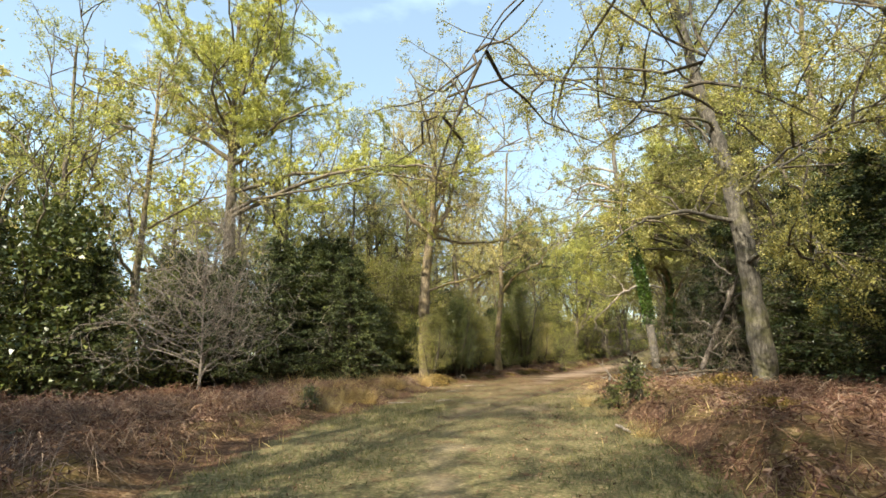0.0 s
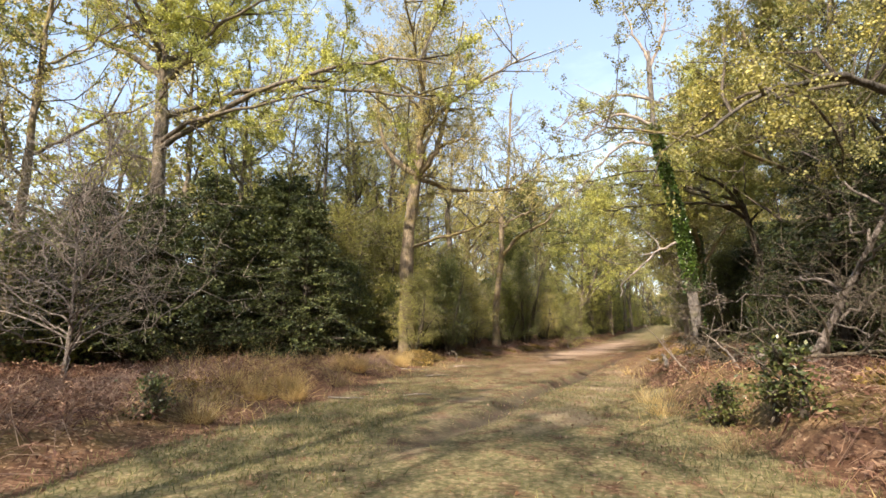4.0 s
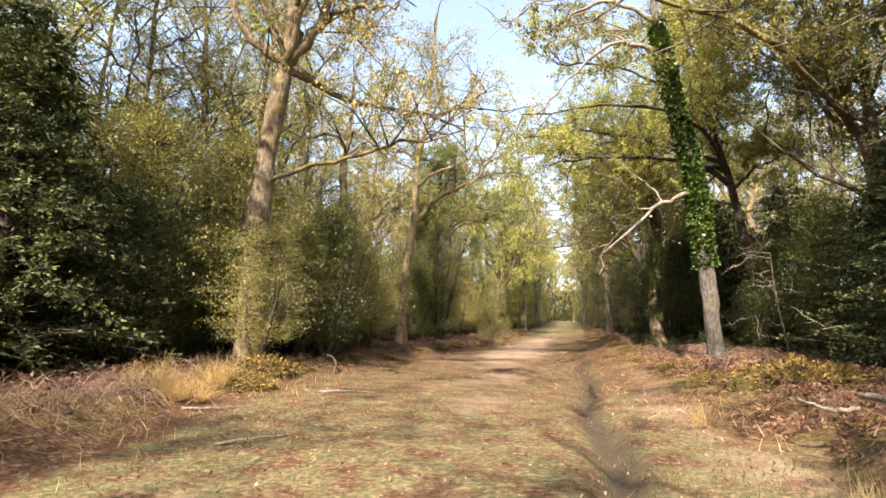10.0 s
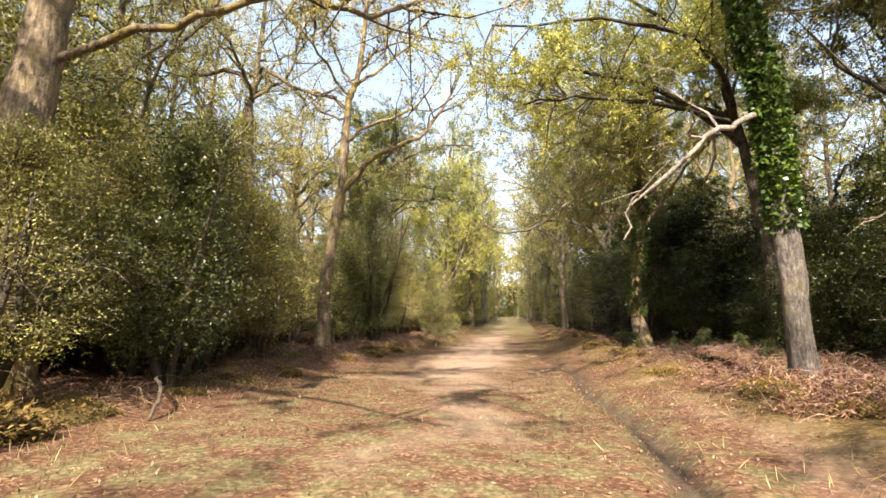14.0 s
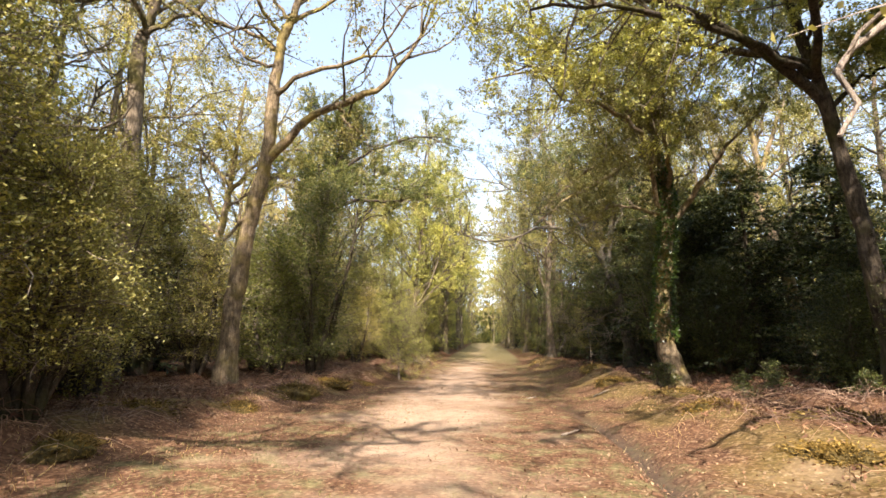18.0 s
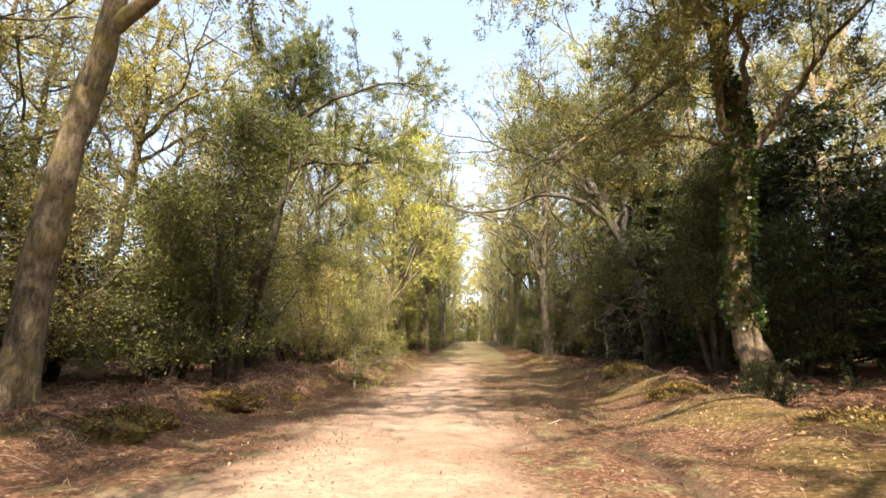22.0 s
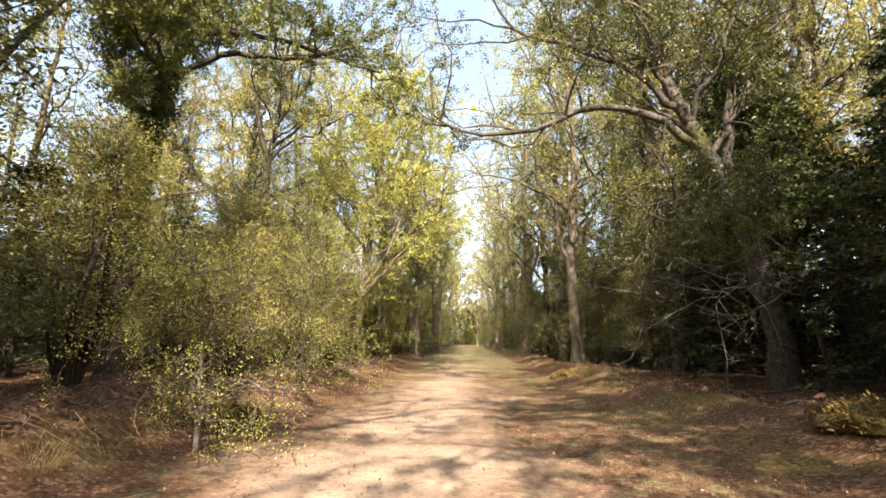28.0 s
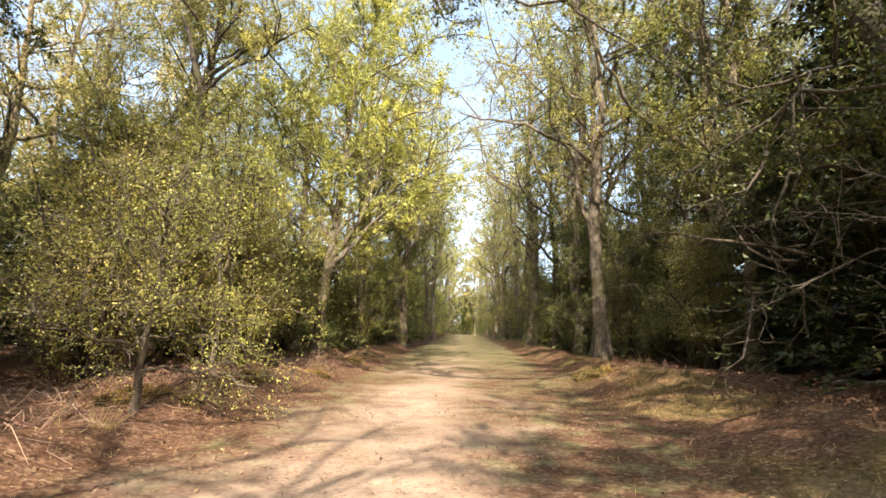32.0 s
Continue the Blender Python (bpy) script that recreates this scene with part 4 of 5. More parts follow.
    tree("oak_tree", "pale-stemmed oak with a broad olive crown beside the bank", (5.4, 37.6), [(5.4, 37.6, 0), (5.3, 37.4, 4), (4.6, 36.6, 8), (2.6, 34.8, 11.5), (1.0, 33, 17)], 0.22, 0.07,
         [([(4.2, 36.2, 8.8), (-0.6, 30.6, 9.8), (-3.4, 29.0, 10.4), (-5.6, 27.6, 10.6)], 0.12, 0.03), ([(3.6, 35.6, 10), (3.2, 32.6, 11), (4, 29.4, 11.4)], 0.12, 0.03), ([(2.8, 35, 11.2), (-1.2, 33.6, 12.6), (-4.2, 34.6, 13.2)], 0.11, 0.03)],
         BARK_PALE, LEAF_OLIVEDARK, 24, n_auto=9, auto_from=0.45, spread=6.5, n_branch=13, n_twig=11, n_leaf=36, leaf_size=0.11, tri=True, leaf_from=5.0)
    for x, y, lx, seed in ((2.3, 92, -0.9, 31), (-0.8, 82.4, -0.9, 32), (-20.5, 104, 0.3, 33), (-14.1, 90, -0.2, 34), (4.2, 60.6, -0.6, 35), (1.6, 70, -0.5, 36), (-25.9, 70.3, 0.2, 37)):
        z = float(height(x, y))
        tree("oak_tree", "straight grey-brown woodland oak with olive spring leaves", (x, y), [(x, y, z), (x + lx * 0.5, y, z + 4), (x + lx, y, z + 8), (x + lx * 0.8, y, z + 17)], 0.30, 0.06, [], BARK_OAK if seed < 35 else BARK_GREYOAK,
             LEAF_OLIVE if seed % 2 else LEAF_GREEN, seed, n_auto=9, auto_from=0.35, spread=4.5, n_branch=8, n_twig=9, n_leaf=18, leaf_size=0.125, sides=10, tri=True)
    # small trees and shrubs that stand on their own
    tree("bare_sapling", "small leafless tree with fine pale spreading twigs", (-18.9, 14.2), [(-18.9, 14.2, 0), (-18.85, 14.2, 1.5), (-19, 14.2, 3.6), (-19.1, 14.2, 6.4)], 0.075, 0.012,
         [([(-18.9, 14.2, 1.4), (-20.5, 14, 2.0), (-22.5, 13.8, 2.3), (-25, 13.7, 2.7)], 0.03, 0.006), ([(-18.9, 14.2, 1.6), (-17.4, 14, 2.3), (-15.9, 13.8, 2.5)], 0.03, 0.006)],
         BARK_GREY, LEAF_OLIVE, 41, n_auto=26, auto_from=0.14, spread=5.4, n_branch=8, n_twig=7, n_leaf=0, limb_mat=BARK_GREY, dead=True, group="saplings", twig_len=1.1, br_scale=0.42, twig_share=1.0, tri=True, lift=0.03)
    tree("dead_tree", "leaning leafless tree with long pale low branches", (-0.3, 20.8), [(-0.3, 20.8, 0), (0.4, 20.6, 1.5), (1.2, 20.2, 3.2), (2.2, 19.8, 5.2)], 0.11, 0.03,
         [([(0.3, 20.6, 1.3), (-0.7, 20.3, 1.5), (-1.7, 20.1, 1.4), (-2.7, 19.9, 1.7)], 0.03, 0.006), ([(0.5, 20.6, 1.8), (-0.4, 20.0, 2.2), (-1.4, 19.6, 2.2), (-2.4, 19.3, 2.0)], 0.028, 0.006),
          ([(0.2, 20.6, 1.0), (-0.8, 20.2, 1.0), (-2.0, 19.9, 0.8)], 0.024, 0.006), ([(0.7, 20.5, 2.2), (0.4, 19.2, 2.2), (-0.1, 17.9, 1.9)], 0.028, 0.006), ([(0.5, 20.6, 1.6), (0.8, 19.2, 1.4), (0.9, 17.8, 1.5)], 0.028, 0.006)],
         BARK_GREY, LEAF_TAN, 42, n_auto=6, auto_from=0.3, spread=2.8, n_branch=8, n_twig=12, n_leaf=0, limb_mat=BARK_GREY, group="saplings", br_scale=0.4, twig_share=1.0, tri=True, twig_len=0.8, lift=0.0)
    tree("hawthorn", "small hawthorn with bright new leaves at the track edge", (-12.2, 50.4), [(-12.2, 50.4, 0), (-12.25, 50.4, 0.7), (-12.3, 50.4, 1.5), (-12.4, 50.4, 2.3)], 0.035, 0.008,
         [([(-12.25, 50.4, 0.7), (-11.7, 50.3, 0.95), (-11.1, 50.2, 0.85), (-10.7, 50.2, 1.0)], 0.02, 0.005), ([(-12.25, 50.4, 0.9), (-12.8, 50.3, 1.2), (-13.3, 50.2, 1.35)], 0.02, 0.005), ([(-12.2, 50.4, 0.4), (-11.9, 50.1, 0.5), (-11.6, 50.0, 0.35)], 0.014, 0.004)],
         BARK_GREY, LEAF_FRESH, 43, n_auto=11, auto_from=0.25, spread=1.6, n_branch=6, n_twig=6, n_leaf=17, leaf_size=0.036, twig_len=0.34, lift=0.0, br_scale=0.6, twig_share=1.0, group="saplings", category="shrub")
    tree("sapling", "young tree in bright new leaf with arching twigs", (-13.3, 57.4), [(-13.3, 57.4, 0), (-13.3, 57.4, 1.2), (-13.2, 57.4, 2.2), (-13.2, 57.4, 3.6)], 0.06, 0.012, [],
         BARK_TWIG, LEAF_FRESH, 44, n_auto=13, auto_from=0.2, spread=1.75, n_branch=8, n_twig=8, n_leaf=10, leaf_size=0.04, twig_len=0.45, group="saplings", twig_share=1.0, br_scale=0.6)
    tree("sapling", "thin sapling with few twigs on the bank", (-1.2, 29.6), [(-1.2, 29.6, 0), (-1.15, 29.6, 0.9), (-1.3, 29.6, 2.2), (-1.35, 29.6, 3.4)], 0.026, 0.006, [],
         BARK_TWIG, LEAF_OLIVE, 45, n_auto=5, auto_from=0.3, spread=1.1, n_branch=3, n_twig=4, n_leaf=0, dead=True, group="saplings", twig_len=0.4)
    tree("dead_sapling", "bare leaning dead tree with pale crooked hanging twigs", (0.9, 57.2), [(0.9, 57.2, 0), (0.6, 57.3, 1.6), (0.4, 57.4, 2.8), (0.2, 57.6, 3.9)], 0.07, 0.02,
         [([(0.4, 57.4, 3.0), (-0.9, 57.8, 3.3), (-2.1, 58.2, 2.9), (-3.3, 58.8, 2.2)], 0.03, 0.006), ([(0.3, 57.5, 3.3), (-0.6, 57.6, 2.7), (-1.4, 57.5, 1.9), (-1.7, 57.4, 1.0)], 0.025, 0.005), ([(0.3, 57.4, 3.4), (-0.6, 56.8, 3.8), (-1.6, 56.4, 3.4), (-2.6, 56.2, 2.6)], 0.025, 0.005)],
         BARK_DARK, LEAF_OLIVE, 47, n_auto=2, auto_from=0.6, spread=1.6, n_branch=6, n_twig=5, n_leaf=0, limb_mat=BARK_DEAD, dead=True, group="saplings", twig_len=0.5, br_scale=0.5, twig_share=1.0, lift=-0.02)
    tree("overhanging_beech", "tree whose drooping twigs hang over the path", (4.5, 4.5), [(4.5, 4.5, 0), (4.4, 4.6, 4), (4.0, 4.8, 8), (3.6, 5, 14)], 0.2, 0.05,
         [([(4.2, 4.6, 7.0), (2.4, 5.2, 7.4), (0.4, 6.0, 7.6), (-2.2, 7.2, 7.4), (-4.4, 8.4, 6.2)], 0.045, 0.008), ([(4.2, 4.6, 8.4), (1.6, 6.4, 9.4), (-1.4, 8.4, 9.6), (-4.6, 10.4, 8.8), (-6.6, 11.6, 7.6)], 0.045, 0.008), ([(4.2, 4.6, 7.6), (2.8, 7, 8), (1.4, 9.5, 7.8), (0.2, 11, 6.8)], 0.05, 0.008), ([(4.2, 4.6, 5.0), (5.4, 7, 5.4), (5.6, 9.6, 4.6)], 0.08, 0.015)],
         BARK_TWIG, LEAF_FRESH, 46, n_auto=5, auto_from=0.6, spread=4, n_branch=9, n_twig=10, n_leaf=20, leaf_size=0.065, lift=-0.05, slim=0.5)


heroes()


# repeated woodland trees, bushes and evergreens


def scatter(rng, n, xr, yr, gap, taken, keep=lambda x, y: True):
    out = []
    for _ in range(n * 30):
        if len(out) >= n:
            break
        x, y = rng.uniform(*xr), rng.uniform(*yr)
        if keep(x, y) and all((x - a) ** 2 + (y - b) ** 2 > gap * gap for a, b in out) and all((x - a) ** 2 + (y - b) ** 2 > r * r for a, b, r in taken):
            out.append((x, y))
    return out


TAKEN = [(-25.6, 20.7, 3), (-15.8, 28.5, 3), (-15.9, 42, 2.5), (-19.2, 41.4, 2.5), (-2.2, 32.2, 3), (5.4, 37.6, 3), (2.2, 41.6, 2.5), (1.8, 17.8, 3), (-1.5, 46.3, 2.5), (0.3, 58.5, 3), (-15.6, 73, 3), (-19.6, 68.6, 3), (-18.9, 57.6, 3), (-23.8, 53.4, 3), (7.5, 53.5, 3),
         (-18.9, 14.2, 4), (0.2, 20.6, 3), (-13.3, 57.4, 2), (4.5, 4.5, 3), (2.3, 92, 2), (-0.8, 82, 2), (-20.5, 104, 2), (-14.1, 90, 2)]


def put_copies(protos, spots, rng, lo=0.85, hi=1.15):
    for i, (x, y) in enumerate(spots):
        p = protos[rng.integers(0, len(protos))]
        s = rng.uniform(lo, hi)
        copy_thing(p, Matrix.Translation((x, y, float(height(x, y)) - 0.06)) @ Matrix.Rotation(rng.uniform(0, 6.283), 4, "Z") @ Matrix.Diagonal((s, s, s * rng.uniform(0.92, 1.1), 1)))


def woodland():
    rng = np.random.default_rng(77)
    mids = []
    specs = ((-24, 31, LEAF_OLIVE, "oak with olive spring leaves among undergrowth", 51, BARK_OAK), (-30, 44, LEAF_FRESH, "oak in bright yellow-green new leaf", 52, BARK_OAK),
             (8, 34, LEAF_GREEN, "green leafy oak with a mossy grey trunk", 53, BARK_DARK), (-27, 62, LEAF_TAN, "oak with bronze buds and fine bare twigs", 54, BARK_PALE), (10, 44, LEAF_OLIVE, "tall oak with olive buds behind evergreens", 55, BARK_OAK))
    for x, y, leaf, label, seed, bark in specs:
        TAKEN.append((x, y, 4))
        mids.append(tree("oak_tree", label, (x, y), [(x, y, 0), (x + 0.2, y, 5), (x - 0.2, y + 0.3, 10), (x + 0.3, y, 18)], 0.28, 0.05, [], bark, leaf, seed,
                         n_auto=11, auto_from=0.3, spread=6.2, n_branch=7, n_twig=8, n_leaf=16, leaf_size=0.105, sides=8, tri=True, twig_share=0.4))
    fars = []
    for x, y, leaf, seed, label in ((-48, 90, LEAF_OLIVE, 61, "distant oak in olive spring leaf"), (38, 80, LEAF_GREEN, 62, "distant green oak behind the wood"), (-40, 120, LEAF_FRESH, 63, "distant oak in pale yellow-green leaf"), (-16, 165, LEAF_TAN, 64, "distant bronze-budded oak closing the ride")):
        fars.append(tree("oak_tree", label, (x, y), [(x, y, height(x, y)), (x, y, 5 + height(x, y)), (x, y + 0.3, 10 + height(x, y)), (x + 0.3, y, 18 + height(x, y))], 0.3, 0.05, [], BARK_OAK, leaf, seed,
                         n_auto=9, auto_from=0.08, spread=6, n_branch=6, n_twig=6, n_leaf=8, leaf_size=0.36, sides=7, tri=True, twig_parts=False, far=True, group="distant trees"))
    left = scatter(rng, 23, (-34, -18.5), (30, 100), 5.5, TAKEN, lambda x, y: x < -17.5 - max(0, 24 - y) * 0.6)
    right = scatter(rng, 36, (2.8, 17), (20, 100), 4.0, TAKEN, lambda x, y: x > 2.8 + max(0, 30 - y) * 0.12)
    lane = [(-15.2, 80.5), (-14.6, 97), (-14.2, 108), (-14.6, 118), (-14.2, 128), (-13.6, 139), (-1.8, 75.5), (-2.4, 84.5), (-3.0, 95), (-2.8, 104), (-3.2, 114), (-3.4, 124), (-3.8, 136), (-13, 150), (-4.4, 150)]
    left = [p for p in left if not (38 < p[1] < 62 and p[0] > -26)]
    put_copies(mids, left, rng, 1.0, 1.35)
    put_copies([mids[0], mids[3], mids[4], mids[1], mids[2]], [p for p in right if p[1] < 40 or p[1] > 66], rng, 1.0, 1.3)
    put_copies([mids[0], mids[3], mids[4]], [p for p in right if 40 <= p[1] <= 66 and (p[1] > 57 or p[0] > 9)], rng, 0.85, 1.1)
    put_copies([mids[1], mids[0], mids[3]], [(-25, 35.5), (-26.5, 45), (-28, 54), (-24.6, 40.5), (-29, 33), (-27.5, 27), (-31, 38), (-27, 16), (-25.5, 11)], rng, 0.9, 1.15)
    put_copies(mids, lane, rng, 1.1, 1.35)
    put_copies([mids[0], mids[2], mids[4]], [(4.5, 36.4), (2.2, 62.0), (0.6, 66.2), (3.4, 33.4), (5.0, 29.0)], rng, 0.95, 1.2)
    ring = scatter(rng, 34, (-64, -34), (0, 140), 6, TAKEN) + scatter(rng, 26, (18, 46), (0, 140), 6, TAKEN) + scatter(rng, 24, (-50, 36), (125, 175), 6, TAKEN, lambda x, y: abs(x + 8.5) > 5 or y > 158) + scatter(rng, 12, (-52, -32), (14, 75), 5.5, TAKEN) + [(-12, 168), (-8.5, 174), (-5, 168), (-9, 182), (-13, 180), (-4, 180)]
    # Mostly unseen oaks behind and beside the start, added to shade the foreground
    back = scatter(rng, 12, (-34, 30), (-32, -12), 6.5, TAKEN) + [(-30, 4), (-38, 14), (14, 8), (20, 16), (9, -3), (7, 7.5), (6.5, 11.5), (11, 13), (8.5, 3), (1.5, -6), (5.8, -4)]
    put_copies(fars, ring, rng, 0.9, 1.25)
    put_copies(mids, back, rng, 0.8, 1.0)
    # Unseen oaks behind the start, added to cast shade on grass and bracken
    put_copies([mids[2], mids[0]], [(-7.6, -4.6), (-12.2, -5.0), (0.6, -8.5), (-5.5, -9.5), (-17.6, -3.5), (-14.0, -2.2)], rng, 1.15, 1.3)

    bushes = [holly("holly_bush", "dense dark glossy holly growing from the litter", -17.5, 36, 4.8, 4.6, 71, LEAF_HOLLY, 230, 52, 0.105, tri=True, low=0.14),
              holly("holly_bush", "broad dark green holly with sunlit outer leaves", -20.4, 47.6, 5.8, 4.8, 72, LEAF_HOLLY, 260, 52, 0.10, tri=True, low=0.14),
              holly("holly_bush", "olive-green understorey bush with many fine twigs", -16.9, 32.4, 5.2, 4.8, 73, LEAF_GOLD, 260, 34, 0.085, cone=0.3, tri=True, twigs=420, low=0.16),
              holly("holly_bush", "loose leafy bush in mid green", 4.2, 40.5, 5.2, 4.8, 74, LEAF_GREEN, 240, 42, 0.10, cone=0.3, tri=True, twigs=260, low=0.16)]
    thicket = [holly("thicket_bush", "dark evergreen thicket deep in the wood", -28, 34, 6.5, 6.5, 75, LEAF_HOLLY, 150, 26, 0.27, tri=True, tight=0.45, stems=2),
               holly("thicket_bush", "olive thicket deep in the wood", 14, 38, 6.5, 6.5, 76, LEAF_GREEN, 150, 26, 0.27, tri=True, tight=0.45, stems=2)]
    holly("holly_tree", "tall many-stemmed holly with mid-green sunlit leaves", -15.3, 47.8, 8.8, 5.4, 171, LEAF_SHADE, 330, 46, 0.10, cone=0.3, tri=True, low=0.13, stems=6, twigs=300, category="tree")
    holly("holly_tree", "tall understorey holly hanging over the shaded bank", 0.2, 52.0, 7.6, 4.8, 172, LEAF_SHADE, 300, 44, 0.10, cone=0.3, tri=True, low=0.22, stems=5, twigs=260, category="tree")
    under = holly("beech_bush", "olive-leaved beech undergrowth with layered sprays", -15.2, 32.6, 6.4, 5.4, 173, LEAF_UNDER, 320, 44, 0.085, cone=0.3, tri=True, low=0.2, stems=6, twigs=240, flat=0.35)
    put_copies([under], [(-17.6, 35.2), (-17.8, 38.6), (-18.6, 32.4), (-17.6, 54.6), (-17.4, 61.8), (-20.4, 44.4), (-19.2, 50.6)], rng, 0.8, 1.15)
    put_copies([under], [(-14.7, 27.4), (-14.6, 34.4), (-15.6, 30.9)], rng, 0.6, 0.75)
    put_copies([under], [(-19.8, 27.8), (-18.6, 30.8), (-21.4, 29.8)], rng, 1.1, 1.3)
    put_copies(bushes[:1], [(-17.9, 26.0), (-19.2, 28.6), (-17.2, 29.6)], rng, 0.8, 1.0)
    put_copies([under], [(-15.6, 64.6), (-20.4, 60.2), (-20.6, 65.4), (-16.4, 71.0)], rng, 0.7, 1.0)
    put_copies([under], [(-0.2, 67.4), (-1.4, 73.0), (-16.6, 67.2), (-18.6, 73.8)], rng, 0.7, 1.0)
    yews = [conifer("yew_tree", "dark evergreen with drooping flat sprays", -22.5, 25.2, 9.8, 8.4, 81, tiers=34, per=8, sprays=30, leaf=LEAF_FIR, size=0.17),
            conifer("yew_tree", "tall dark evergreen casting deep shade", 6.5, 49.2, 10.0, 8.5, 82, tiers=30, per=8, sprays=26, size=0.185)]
    conifer("yew_tree", "dark yew whose boughs droop beside the track", 1.6, 61.0, 12.5, 10.0, 83, tiers=24, per=8, sprays=30, low=0.34, size=0.19)
    conifer("yew_tree", "tall spreading yew roofing the shaded side of the ride", 2.2, 53.6, 9.0, 10.0, 84, tiers=24, per=8, sprays=32, low=0.3, size=0.19)
    TAKEN.extend([(-17.5, 36, 2), (-20.4, 47.6, 2.5), (-16.9, 32.4, 2), (4.2, 40.5, 2), (-22.5, 25.2, 3), (6.5, 49.2, 3)])
    # The evL spots with y below 0 are unseen, added for shade
    evL = [(-17.5, 22.6), (-19.4, 23.2), (-21.0, 20.4), (-24, 24), (9, -9), (-16, -6), (-20, -1), (-26, 21.5), (-28.5, 13.5), (-26, 8.2), (-24, 3), (-25.2, 29.6), (-23.5, 37.5), (-27.5, 40), (-30, 20), (-31, 9)]
    evR = [(2.2, 61.2), (2.8, 54.6), (3.6, 50.8), (1.9, 64.6), (6.4, 23.6), (4.6, 55.5), (5.6, 61.5), (4.6, 66.0), (9.5, 40.2), (5.4, 27.5), (9, 21), (8.8, 33), (4.8, 76), (10, 57), (5.6, 86), (11, 66), (4.4, 71.5)]
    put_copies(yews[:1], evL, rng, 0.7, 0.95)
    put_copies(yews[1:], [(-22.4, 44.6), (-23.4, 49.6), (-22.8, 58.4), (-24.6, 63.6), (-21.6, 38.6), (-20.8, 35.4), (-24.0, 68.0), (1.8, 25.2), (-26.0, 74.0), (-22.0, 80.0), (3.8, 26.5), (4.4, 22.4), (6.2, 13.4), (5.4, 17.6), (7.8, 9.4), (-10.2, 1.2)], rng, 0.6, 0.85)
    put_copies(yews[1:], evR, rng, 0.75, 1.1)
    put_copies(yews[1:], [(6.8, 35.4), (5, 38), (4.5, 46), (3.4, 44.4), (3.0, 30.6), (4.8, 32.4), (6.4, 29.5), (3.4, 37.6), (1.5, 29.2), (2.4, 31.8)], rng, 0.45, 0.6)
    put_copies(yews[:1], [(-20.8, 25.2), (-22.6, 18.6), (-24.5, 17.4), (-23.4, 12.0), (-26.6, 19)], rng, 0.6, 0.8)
    put_copies(bushes[3:], [(-16.7, 47.2), (-17.6, 49.0)], rng, 1.15, 1.3)
    hazel = [tree("hazel", "many-stemmed hazel in bright yellow-green new leaf", (x, y), [(x, y, 0), (x + 0.1, y, 2), (x - 0.1, y, 4.5), (x + 0.1, y, 7.5)], 0.09, 0.02, [], BARK_TWIG, leaf, seed, n_auto=15, auto_from=0.06, spread=3.2,
                  n_branch=8, n_twig=7, n_leaf=15, leaf_size=0.072, tri=True, sides=8, twig_len=0.7, twig_share=0.3, group="hazels") for x, y, leaf, seed in ((-15.4, 63.4, LEAF_FRESH, 65), (-16.8, 70.4, LEAF_OLIVE, 66), (-1.4, 73, LEAF_GREEN, 67))]
    put_copies(hazel[:2], [(-18.2, 64.8), (-14.8, 78), (-16.6, 82), (-14.4, 86), (-15.6, 92), (-14.2, 99), (-14.4, 106), (-13.8, 114), (-14, 122), (-13.4, 131), (-13.2, 141), (-20.6, 75)], rng, 0.85, 1.3)
    put_copies(hazel[2:] + [hazel[1]], [(-1.8, 79), (-1.4, 85), (-2.4, 90), (-2.2, 97), (-2.8, 104), (-3.0, 111), (-3.2, 119), (-3.6, 128), (-4.2, 138), (0.4, 70), (1.6, 76)], rng, 0.9, 1.3)
    put_copies([mids[1], mids[0]], [(-2.6, 71.5), (-13.2, 87), (-13.0, 103), (-4.2, 109)], rng, 1.05, 1.25)
    put_copies([mids[1], mids[0]], [(-15.6, 81.5), (-14.9, 93), (-3.4, 88.5), (-1.9, 78.5), (-12.6, 112), (-4.6, 117), (1.2, 68.5)], rng, 1.35, 1.5)
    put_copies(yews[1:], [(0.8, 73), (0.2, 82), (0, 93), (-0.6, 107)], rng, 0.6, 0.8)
    # Unseen tall evergreens south of the start, added to throw shade forward
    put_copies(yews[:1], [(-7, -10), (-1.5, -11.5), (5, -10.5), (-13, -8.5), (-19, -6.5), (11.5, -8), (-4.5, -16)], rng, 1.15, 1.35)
    bl = [(-14.4, 30.6), (-18.6, 30.2), (-16.2, 34.8), (-19.4, 38.6), (-18.8, 45.2), (-19.8, 53.6), (-21.6, 61.6), (-17.2, 61.4), (-16.2, 65.4), (-18.0, 67.6), (-22.5, 72.5), (-17, 78), (-20.5, 33.6), (-16.5, 85), (-17, 104), (-16, 91), (-16, 118)]
    br = [(2.4, 35.4), (1.8, 38.6), (2.8, 43.4), (1.8, 50.0), (2.4, 53.4), (2.6, 63.4), (1.8, 66.6), (1.2, 75), (0.8, 79), (1.2, 87), (0.6, 97), (3.2, 24.6), (4.6, 20.6), (5.6, 15.4), (2.6, 28.4), (6.8, 30), (7.5, 11.5), (-0.5, 106), (-0.5, 120)]
    put_copies([bushes[2], bushes[3], bushes[2], bushes[2], bushes[1]], bl, rng, 0.7, 1.15)
    put_copies([bushes[0], bushes[1], bushes[3]], br, rng, 0.7, 1.15)
    more = scatter(rng, 44, (-46, -23), (2, 115), 4.2, TAKEN) + scatter(rng, 40, (8, 34), (2, 115), 4.2, TAKEN) + scatter(rng, 22, (-40, 25), (112, 175), 5, TAKEN, lambda x, y: abs(x + 8.8) > 4.5 or y > 160)
